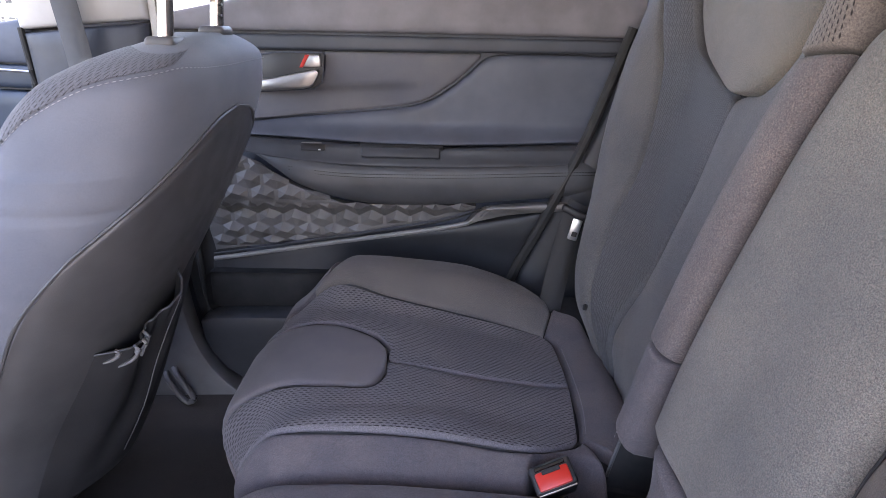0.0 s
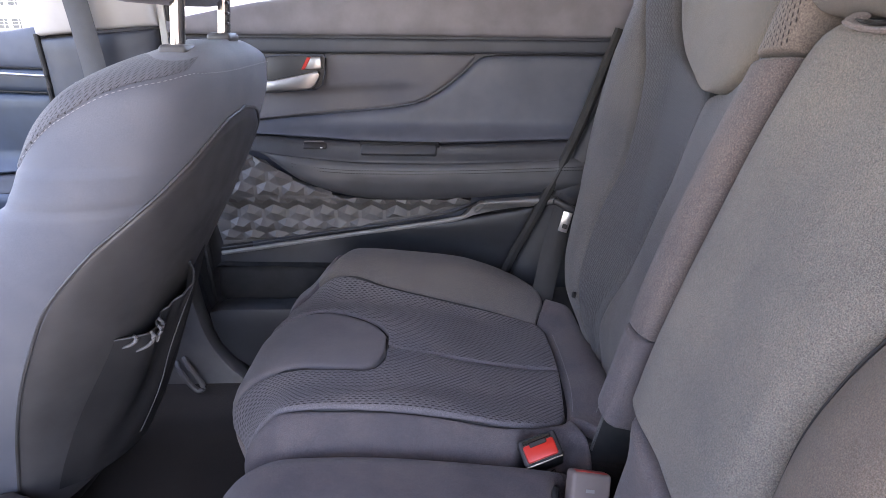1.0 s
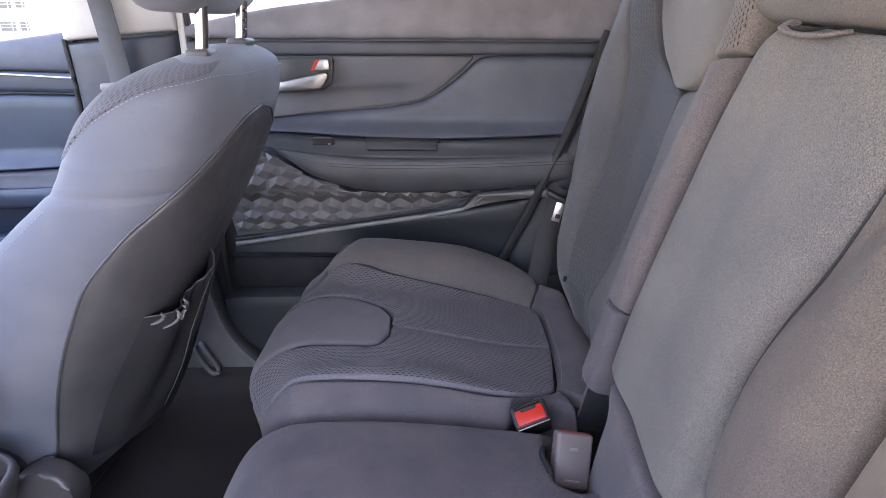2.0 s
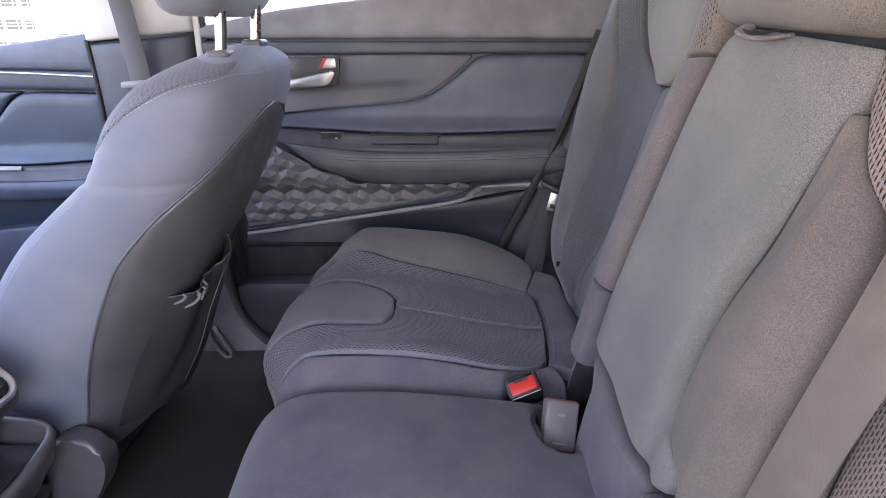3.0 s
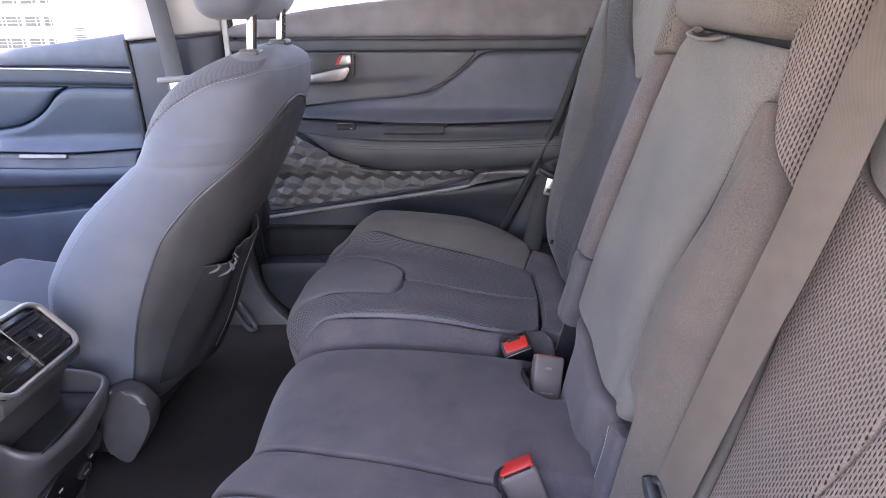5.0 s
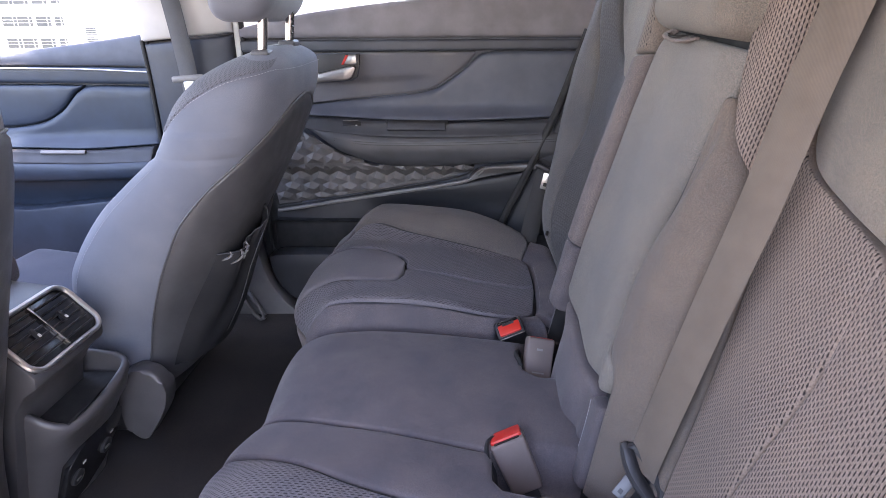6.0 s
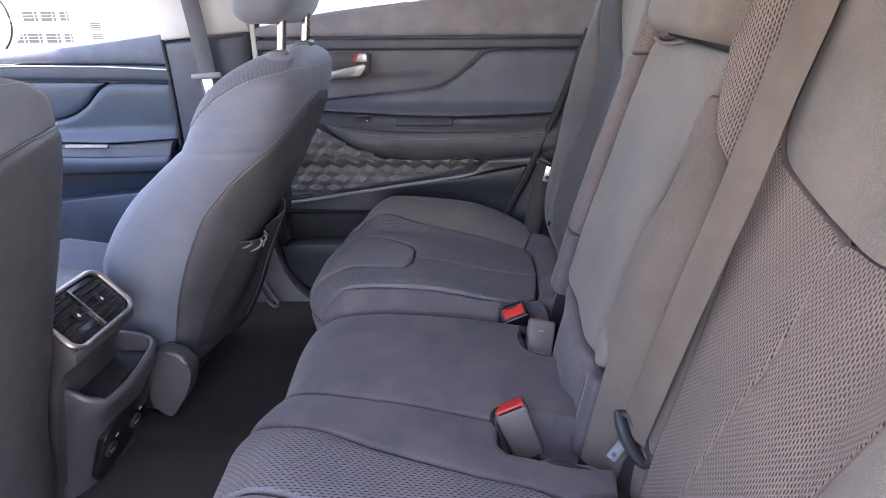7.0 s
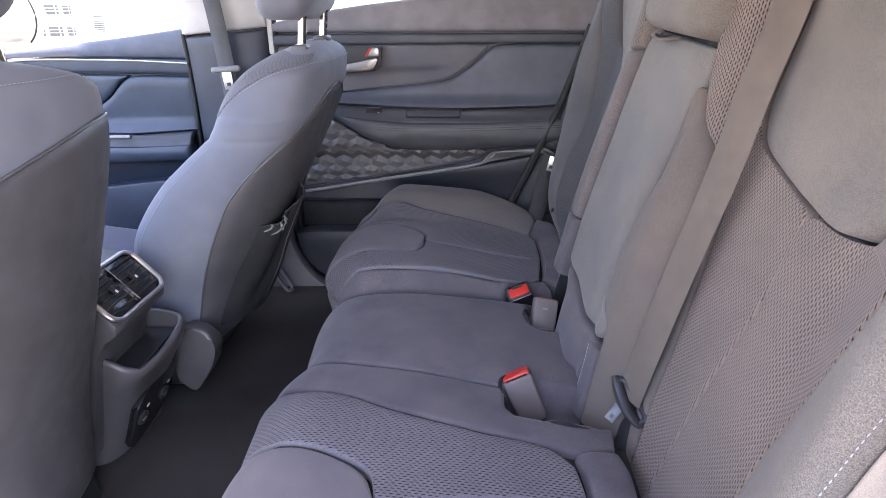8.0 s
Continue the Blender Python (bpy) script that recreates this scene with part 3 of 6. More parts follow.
def build_right_cushion(seat):
    t = shell("cushion", seat, on_cushion, -0.40, 0.36, 0.16, 0.69, M_BASE)
    panel("insert", t, M_SLOT_SHADED, [(-0.268, 0.59), (-0.15, 0.585), (-0.1, 0.573), (-0.03, 0.558), (0.075, 0.542), (0.16, 0.538), (0.262, 0.527), (0.28, 0.505)],
          [(-0.268, 0.48), (-0.17, 0.473), (-0.097, 0.457), (-0.04, 0.43), (-0.014, 0.39), (-0.01, 0.354), (0.09, 0.343), (0.18, 0.355), (0.284, 0.373)], on_cushion, puff=0.003, label="slotted spacer fabric")
    panel("insert", t, M_SLOT_SHADED, [(-0.268, 0.28), (-0.17, 0.277), (-0.08, 0.274), (-0.03, 0.278), (-0.013, 0.312), (-0.01, 0.35), (0.09, 0.339), (0.18, 0.351), (0.284, 0.369)],
          [(-0.268, 0.197), (-0.19, 0.182), (-0.12, 0.176), (-0.03, 0.173), (0.09, 0.173), (0.19, 0.181), (0.248, 0.204), (0.268, 0.235)], on_cushion, puff=0.003, label="slotted spacer fabric")
    panel("patch", t, M_PATCH, [(-0.268, 0.475), (-0.17, 0.468), (-0.1, 0.452), (-0.046, 0.425), (-0.02, 0.386)],
          [(-0.268, 0.285), (-0.17, 0.282), (-0.08, 0.279), (-0.036, 0.283), (-0.019, 0.316), (-0.017, 0.36)], on_cushion, puff=0.005, label="smooth grey cloth patch")
    panel("front_fascia", t, M_CLOTH_WARM, [(-0.274, 0.602), (-0.273, 0.5), (-0.273, 0.35), (-0.273, 0.2)], [(-0.385, 0.60), (-0.385, 0.5), (-0.385, 0.35), (-0.385, 0.2)], on_cushion, puff=0.003)
    stitches("stitching", t, [on_cushion(-0.281, y, 0.003) for y in (0.22, 0.33, 0.45, 0.59)], M_THREAD, 0.006, 0.0045, 0.0006)
    panel("outer_bolster", t, M_BOLSTER, [(-0.168, 0.608), (-0.132, 0.645), (-0.085, 0.68), (0.05, 0.70), (0.2, 0.69), (0.265, 0.64), (0.282, 0.585)],
          [(-0.164, 0.593), (-0.135, 0.587), (-0.1, 0.577), (-0.03, 0.562), (0.075, 0.546), (0.16, 0.542), (0.264, 0.531)], on_cushion, puff=0.006)
    panel("front_corner", t, M_CLOTH_PLAIN, [(-0.38, 0.69), (-0.28, 0.69), (-0.2, 0.685), (-0.12, 0.695)], [(-0.38, 0.604), (-0.28, 0.606), (-0.178, 0.61), (-0.145, 0.645)], on_cushion)
    panel("rear_band", t, M_CLOTH_PLAIN, [(0.288, 0.60), (0.335, 0.555), (0.358, 0.4), (0.352, 0.25), (0.335, 0.165)],
          [(0.267, 0.532), (0.288, 0.5), (0.289, 0.373), (0.283, 0.28), (0.271, 0.228)], on_cushion, puff=0.007)
    stitches("stitching", t, [on_cushion(s, y, 0.0045) for s, y in ((0.291, 0.49), (0.2925, 0.4), (0.29, 0.31), (0.28, 0.24))], M_THREAD, 0.006, 0.0045, 0.0005)
    panel("inner_bolster", t, M_CLOTH_PLAIN, [(-0.33, 0.197), (-0.19, 0.178), (-0.12, 0.172), (-0.03, 0.169), (0.09, 0.169), (0.19, 0.177), (0.25, 0.2), (0.27, 0.222)],
          [(-0.33, 0.138), (-0.18, 0.138), (0.0, 0.138), (0.2, 0.138), (0.30, 0.138)], on_cushion, cell=0.008)
    stitches("stitching", t, [on_cushion(s, 0.186, 0.003) for s in (-0.34, -0.28, -0.22, -0.17)], M_THREAD, 0.008, 0.006)
    crease_cord(t, [(-0.268, 0.197), (-0.19, 0.18), (-0.12, 0.174), (-0.03, 0.171), (0.09, 0.171), (0.19, 0.179), (0.249, 0.202), (0.268, 0.228)], on_cushion)
    crease_cord(t, [(-0.268, 0.4775), (-0.17, 0.4705), (-0.098, 0.4545), (-0.043, 0.4275), (-0.017, 0.388), (-0.0135, 0.352), (-0.016, 0.314), (-0.033, 0.2805), (-0.08, 0.2765), (-0.17, 0.2795), (-0.268, 0.2825)], on_cushion)
    crease_cord(t, [(-0.15, 0.587), (-0.1, 0.575), (-0.03, 0.56), (0.075, 0.544), (0.16, 0.54), (0.262, 0.529)], on_cushion)
    return t


def build_left_cushion(seat):
    t = shell("cushion", seat, on_cushion, -0.40, 0.36, -0.69, 0.12, M_BASE)
    panel("centre_pad", t, M_CLOTH_PLAIN, [(-0.37, 0.132), (-0.2, 0.134), (0.0, 0.134), (0.15, 0.13), (0.27, 0.12), (0.33, 0.11)],
          [(-0.37, -0.13), (-0.2, -0.133), (-0.05, -0.163), (0.08, -0.184), (0.16, -0.197), (0.25, -0.207), (0.33, -0.207)], on_cushion, cell=0.008, puff=0.003)
    part("well_edge", tube([on_cushion(s, y, 0.004) for s, y in ((0.29, 0.098), (0.252, 0.097), (0.228, 0.083), (0.22, 0.055), (0.226, 0.026), (0.25, 0.01), (0.29, 0.008))], 0.0042, 8, samples=30), M_GAP_THREAD, t, "dark edge of the buckle well")
    part("well_edge", tube([on_cushion(s, y, 0.001) for s, y in ((0.19, -0.165), (0.168, -0.176), (0.163, -0.2), (0.172, -0.24), (0.19, -0.268), (0.24, -0.285), (0.3, -0.288))], 0.0035, 8, samples=30), M_GAP_THREAD, t, "dark edge of the buckle well")
    panel("inner_bolster", t, M_CLOTH_PLAIN, [(-0.37, -0.134), (-0.2, -0.137), (-0.05, -0.167), (0.08, -0.188), (0.16, -0.201), (0.25, -0.211), (0.345, -0.211)],
          [(-0.37, -0.19), (-0.22, -0.2), (-0.11, -0.247), (-0.01, -0.286), (0.13, -0.32), (0.24, -0.339), (0.29, -0.341), (0.335, -0.325)], on_cushion, cell=0.008, puff=0.004)
    panel("insert", t, M_SLOT_SHADED, [(-0.268, -0.195), (-0.22, -0.205), (-0.11, -0.251), (-0.01, -0.29), (0.13, -0.324), (0.23, -0.342), (0.266, -0.375)],
          [(-0.268, -0.372), (-0.17, -0.378), (-0.11, -0.388), (-0.056, -0.406), (-0.02, -0.43), (-0.002, -0.475), (0.10, -0.46), (0.275, -0.44)], on_cushion, label="slotted spacer fabric")
    panel("patch", t, M_PATCH, [(-0.268, -0.57), (-0.17, -0.566), (-0.09, -0.55), (-0.03, -0.52), (-0.008, -0.485)],
          [(-0.268, -0.377), (-0.17, -0.383), (-0.112, -0.393), (-0.06, -0.411), (-0.026, -0.435), (-0.008, -0.475)], on_cushion, puff=0.006, label="smooth grey cloth patch")
    panel("insert", t, M_SLOT_SHADED, [(-0.268, -0.575), (-0.17, -0.571), (-0.086, -0.555), (-0.024, -0.524), (-0.002, -0.48), (0.10, -0.465), (0.275, -0.445)],
          [(-0.268, -0.60), (-0.15, -0.605), (0.0, -0.575), (0.09, -0.553), (0.28, -0.51)], on_cushion, label="slotted spacer fabric")
    panel("front_fascia", t, M_CLOTH_WARM, [(-0.274, -0.602), (-0.273, -0.5), (-0.273, -0.35), (-0.273, -0.195)], [(-0.385, -0.60), (-0.385, -0.5), (-0.385, -0.35), (-0.385, -0.195)], on_cushion, puff=0.003)
    panel("outer_bolster", t, M_CLOTH_WARM, [(-0.19, -0.615), (-0.15, -0.655), (-0.10, -0.685), (0.05, -0.70), (0.2, -0.69), (0.27, -0.655), (0.298, -0.60)],
          [(-0.185, -0.611), (-0.14, -0.608), (0.0, -0.579), (0.09, -0.557), (0.2, -0.527), (0.288, -0.514)], on_cushion, puff=0.006)
    panel("rear_band", t, M_CLOTH_PLAIN, [(0.305, -0.60), (0.335, -0.55), (0.345, -0.45), (0.348, -0.37), (0.338, -0.331)],
          [(0.285, -0.51), (0.282, -0.45), (0.28, -0.40), (0.276, -0.365), (0.272, -0.348)], on_cushion, puff=0.008)
    crease_cord(t, [(-0.268, -0.193), (-0.22, -0.203), (-0.11, -0.249), (-0.01, -0.288), (0.13, -0.322), (0.23, -0.34)], on_cushion)
    crease_cord(t, [(-0.268, -0.3745), (-0.17, -0.3805), (-0.111, -0.3905), (-0.058, -0.4085), (-0.023, -0.4325), (-0.005, -0.475), (-0.027, -0.522), (-0.088, -0.5525), (-0.17, -0.5685)], on_cushion)
    return t


def build_right_back(seat):
    t = shell("backrest", seat, on_back, 0.22, 1.0, 0.165, 0.53, M_BASE)
    panel("outer_bolster", t, M_BACK_DARK, [(z, float(outer_line(z)[0]) + 0.004) for z in (0.26, 0.32, 0.45, 0.6, 0.8, 1.02)],
          [(0.26, 0.43), (0.4, 0.455), (0.5, 0.477), (0.64, 0.508), (0.73, 0.53), (0.8, 0.55), (0.86, 0.577), (0.92, 0.602), (1.02, 0.615)], on_back, puff=0.006)
    panel("insert", t, M_RIB, [(0.26, 0.426), (0.4, 0.451), (0.5, 0.473), (0.64, 0.504), (0.73, 0.526), (0.8, 0.546), (0.86, 0.573), (0.92, 0.598), (1.02, 0.611)],
          [(0.26, 0.40), (0.4, 0.395), (0.5, 0.376), (0.57, 0.352), (0.66, 0.322), (0.77, 0.312), (0.792, 0.37), (0.82, 0.466), (0.85, 0.504), (0.92, 0.53), (1.02, 0.54)], on_back, label="ribbed spacer fabric")
    panel("inner_panel", t, M_BACK_DARK, [(0.26, 0.396), (0.4, 0.391), (0.5, 0.372), (0.57, 0.348), (0.66, 0.318), (0.77, 0.306), (0.785, 0.27), (0.79, 0.225), (0.825, 0.18), (0.9, 0.14), (1.02, 0.125)],
          [(z, split(z) + 0.062) for z in (0.26, 0.4, 0.53, 0.65, 0.72, 0.76, 0.80, 0.85, 0.92, 1.02)], on_back, puff=0.005)
    panel("upper_patch", t, M_HEAD, [(0.785, 0.30), (0.797, 0.37), (0.824, 0.458), (0.853, 0.497), (0.92, 0.524), (1.02, 0.534)],
          [(0.785, 0.275), (0.792, 0.225), (0.826, 0.184), (0.9, 0.145), (1.02, 0.13)], on_back, puff=0.014, edge=0.018, sink=0.009, label="plain cloth patch")
    def beside(zs, off):
        return [(z, split(z) + off) for z in zs]
    panel("wing", t, M_WING, beside((0.505, 0.6, 0.72, 0.824), 0.058), beside((0.50, 0.6, 0.72, 0.834), 0.002), on_back, cell=0.006, label="padded roll beside the split")
    panel("wing_top", t, M_PERF, beside((0.828, 0.9, 1.02), 0.058), beside((0.838, 0.92, 1.02), 0.002), on_back, cell=0.006, label="perforated cloth")
    panel("wing_base", t, M_CLOTH_PLAIN, beside((0.385, 0.44, 0.501), 0.05), beside((0.37, 0.43, 0.496), 0.004), on_back, cell=0.006)
    stitches("stitching", t, [on_back(z, split(z) + 0.03, 0.002) for z in (0.37, 0.42, 0.47, 0.50)], M_THREAD, 0.006, 0.0045)
    p, q = on_back(0.405, 0.45, 0.007), on_back(0.405, 0.45, 0.012)
    part("anchor_hole", tube([p, q], 0.0055, 12), M_GAP_THREAD, t, "small dark anchor hole")
    return t


def over_step(y):
    """Extra length of cloth over the step beside the centre place."""
    return -0.034 * smooth01((-0.205 - y) / 0.062)


def build_left_back(seat):
    t = shell("backrest", seat, on_back, 0.22, 1.0, -0.68, 0.02, M_BASE)
    panel("centre_panel", t, M_CLOTH, [(z, split(z) - 0.003) for z in (0.418, 0.5, 0.65, 0.75, 0.82)] + [(0.85, split(0.85) - 0.012), (0.868, split(0.868) - 0.04)],
          [(0.382, -0.15), (0.402, -0.182), (0.432, -0.188), (0.453, -0.148), (0.489, -0.1275), (0.55, -0.121), (0.615, -0.1305), (0.68, -0.153), (0.74, -0.171), (0.806, -0.186), (0.855, -0.2)], on_back, cell=0.009, puff=0.008, edge=0.02, sink=0.008)
    panel("centre_foot", t, M_CLOTH_PLAIN, [(0.25, 0.078), (0.32, 0.083), (0.412, 0.092)], [(0.25, -0.16), (0.32, -0.155), (0.373, -0.148)], on_back, cell=0.008, puff=0.017, edge=0.013, sink=0.013, label="smooth dark lower pad")
    panel("foot_side", t, M_CLOTH_PLAIN, [(0.25, -0.164), (0.32, -0.159), (0.376, -0.153)], [(0.25, -0.208), (0.32, -0.204), (0.382, -0.194)], on_back, cell=0.008, puff=0.006, label="folded end of the lower pad")
    stitches("stitching", t, [on_back(z, y, 0.006) for z, y in ((0.37, -0.157), (0.345, -0.166), (0.32, -0.17), (0.295, -0.171))], M_THREAD_PALE, 0.005, 0.0046, 0.0006)
    panel("side_panel", t, M_FOOT, [(0.25, -0.212), (0.36, -0.206), (0.41, -0.201), (0.432, -0.192), (0.453, -0.152), (0.489, -0.1315), (0.55, -0.125), (0.615, -0.1345), (0.68, -0.157), (0.74, -0.175), (0.806, -0.19)],
          [(0.25, -0.302), (0.35, -0.29), (0.5, -0.279), (0.65, -0.262), (0.72, -0.24), (0.806, -0.196)], on_back, puff=0.006)
    crease_cord(t, [(0.432, -0.19), (0.453, -0.15), (0.489, -0.1295), (0.55, -0.123), (0.615, -0.1325), (0.68, -0.155), (0.74, -0.173), (0.806, -0.188)], on_back)
    crease_cord(t, [(0.25, -0.304), (0.35, -0.292), (0.5, -0.281), (0.65, -0.264), (0.72, -0.242), (0.806, -0.198)], on_back)
    panel("insert", t, M_SLOT_LIT, [(0.25, -0.306), (0.35, -0.294), (0.5, -0.283), (0.65, -0.266), (0.72, -0.244), (0.806, -0.2), (0.85, -0.192), (0.9, -0.19), (1.02, -0.19)],
          [(0.25, -0.376), (0.4, -0.394), (0.5, -0.407), (0.6, -0.426), (0.714, -0.43), (0.73, -0.395), (0.743, -0.34), (0.764, -0.278), (0.80, -0.258), (0.9, -0.27), (1.02, -0.28)], on_back, puff=0.001, edge=0.005, sink=0.004, to_edge=True, label="slotted spacer fabric", stretch=over_step)
    panel("insert", t, M_SLOT_LIT, [(0.25, -0.3785), (0.4, -0.3965), (0.5, -0.4095), (0.6, -0.4285), (0.714, -0.4325), (0.719, -0.49), (0.722, -0.53)],
          [(0.25, -0.53), (0.42, -0.54), (0.5, -0.552), (0.57, -0.572), (0.64, -0.606), (0.72, -0.635), (0.76, -0.642)], on_back, puff=0.001, edge=0.005, sink=0.004, to_edge=True, label="slotted spacer fabric")
    panel("upper_patch", t, M_HEAD, [(0.724, -0.50), (0.727, -0.446), (0.743, -0.352), (0.764, -0.286), (0.80, -0.263), (0.85, -0.266), (0.914, -0.277), (1.02, -0.286)],
          [(0.724, -0.51), (0.73, -0.538), (0.748, -0.558), (0.79, -0.576), (0.85, -0.585), (0.914, -0.59), (1.02, -0.59)], on_back, puff=0.012, edge=0.02, sink=0.009, label="plain cloth patch")
    panel("upper_side", t, M_SLOT_LIT, [(0.724, -0.541), (0.749, -0.562), (0.79, -0.581), (0.85, -0.59), (0.92, -0.595), (1.02, -0.595)], [(0.72, -0.632), (0.74, -0.638), (0.8, -0.648), (0.86, -0.652), (0.92, -0.656), (1.02, -0.656)], on_back)
    panel("outer_bolster", t, M_HEAD, [(0.25, -0.534), (0.42, -0.544), (0.5, -0.556), (0.57, -0.576), (0.64, -0.61), (0.72, -0.639), (0.8, -0.652), (1.02, -0.66)],
          [(0.25, -0.666), (0.4, -0.674), (0.55, -0.683), (0.65, -0.688), (0.74, -0.70), (0.82, -0.70), (1.02, -0.69)], on_back, puff=0.003)
    stitches("stitching", t, [on_back(z, y, 0.001) for z, y in ((0.4, -0.671), (0.5, -0.677), (0.6, -0.682), (0.65, -0.685), (0.7, -0.69))], M_THREAD_PALE, 0.007, 0.004, 0.0008)
    panel("outer_gusset", t, M_GUSSET, [(0.25, -0.668), (0.4, -0.676), (0.55, -0.685), (0.65, -0.69), (0.74, -0.702)], [(0.25, -0.73), (0.4, -0.738), (0.55, -0.745), (0.65, -0.75), (0.74, -0.755)], on_back, puff=0.002, label="warm beige-grey outer side strip")
    return t


narrow_seat = thing("rear_seat", "single grey cloth rear seat with ribbed insert and raised bolster", "car seat", "rear bench seats")
wide_seat = thing("rear_seat", "double grey cloth rear seat with slotted insert and plain centre place", "car seat", "rear bench seats")
build_right_cushion(narrow_seat)
build_left_cushion(wide_seat)
build_right_back(narrow_seat)
build_left_back(wide_seat)


def build_centre_headrest():
    t = thing("centre_headrest", "wide lowered grey cloth centre headrest on the rear bench", "headrest")
    bm = rounded_box((0.1, 0.275, 0.17), 0.03, 5)
    bmesh.ops.transform(bm, matrix=pose(0.457, -0.066, 0.949, 1.5, 12, 0), verts=bm.verts)
    part("cushion", bm, M_HEAD, t)
    loop = [on_back(0.868, -0.012, 0.004), on_back(0.862, -0.018, 0.014), on_back(0.857, -0.042, 0.02), on_back(0.857, -0.068, 0.017), on_back(0.862, -0.088, 0.006)]
    part("pull_strap", tube(loop, lambda u: 0.0085 * (1 - 0.5 * u), 10, samples=24, flat=0.45), M_CLOTH_WARM, t, "dark fabric release loop")
    hole = [on_back(0.864, -0.024, 0.018), on_back(0.861, -0.042, 0.0235), on_back(0.861, -0.06, 0.022), on_back(0.865, -0.076, 0.012)]
    part("strap_eye", tube(hole, lambda u: 0.0034 * (1 - 0.7 * abs(2 * u - 1) ** 2), 8, samples=16, flat=0.5), M_GAP_THREAD, t, "dark eye of the loop")
    return t


build_centre_headrest()


# ---------------------------------------------------------------- buckles and belts of the bench
def build_buckle(label, m, shade, button_size=(0.036, 0.016), width=0.043, high=0.075, deep=0.028, notched=True):
    """Buckle with its mouth up: body, red release button in a pale rim, slot."""
    t = thing("seat_belt_buckle", label, "seat belt buckle", "rear buckles")
    bm = rounded_box((deep, width, high), 0.005, 3)
    for v in bm.verts:
        k = (v.co.z + high / 2) / high
        v.co.y *= 0.86 + 0.14 * k
        v.co.x *= 0.85 + 0.15 * k
    part("body", bm, shade, t)
    part("release_button", rounded_box((button_size[1], button_size[0], 0.008), 0.003, 2, pose(-0.004, 0, high / 2 + 0.001)), M_RED, t, "bright red release button")
    if notched:
        part("notch", rounded_box((0.006, button_size[0] * 0.55, 0.003), 0.001, 1, pose(button_size[1] / 2 - 0.006, 0, high / 2 + 0.0045)), M_BLACK, t)
    part("slot", rounded_box((0.005, width * 0.72, 0.004), 0.001, 1, pose(deep / 2 - 0.006, 0, high / 2 - 0.0005)), M_GLOSS, t)
    part("rim", tube([(-deep / 2, -width / 2 + 0.003, high / 2 - 0.006), (-deep / 2 - 0.0005, 0, high / 2 - 0.005), (-deep / 2, width / 2 - 0.003, high / 2 - 0.006)], 0.0012, 6, samples=8), M_SATIN, t, "thin bright edge")
    part("strap", rounded_box((0.012, 0.03, 0.06), 0.003, 2, pose(0.004, 0, -high / 2 - 0.025)), M_BLACK, t)
    t.matrix_basis = m
    return t


build_buckle("black seat belt buckle with red button lying in its well", pose(0.221, 0.153, 0.3) @ pose(0, 0, 0, 38, 0, 0) @ pose(0, 0, 0, 0, -14, 0) @ pose(0, 0, 0, 0, 0, 108), M_BLACK, (0.044, 0.023), 0.056, 0.075, 0.036)
build_buckle("upright grey seat belt buckle with red button beside the cushion", pose(0.208, -0.186, 0.276) @ pose(0, 0, 0, 0, -24, 0) @ pose(0, 0, 0, -12, 0, 0) @ pose(0, 0, 0, 0, 0, -82), M_GREY, (0.048, 0.029), 0.054, 0.086, 0.035, False)


def build_centre_buckle():
    t = thing("seat_belt_buckle", "grey centre belt buckle seen from its flat side", "seat belt buckle", "rear buckles")
    bm = rounded_box((0.024, 0.052, 0.076), 0.005, 3)
    part("body", bm, M_GREY, t)
    part("release_button", rounded_box((0.012, 0.044, 0.005), 0.002, 2, pose(0.0035, 0, 0.0362)), M_RED_DARK, t, "dark red release button")
    part("marking", rounded_box((0.001, 0.011, 0.004), 0.0, 1, pose(0.0123, -0.002, 0.016)), M_STRIP, t, "small pale mark")
    part("marking", rounded_box((0.001, 0.022, 0.0025), 0.0, 1, pose(0.0123, 0, -0.026)), M_STRIP, t, "small pale mark")
    t.matrix_basis = pose(0.262, 0.061, 0.302) @ pose(0, 0, 0, 0, 9, 0) @ pose(0, 0, 0, -30, 0, 0) @ pose(0, 0, 0, 0, 0, -84)
    return t


build_centre_buckle()


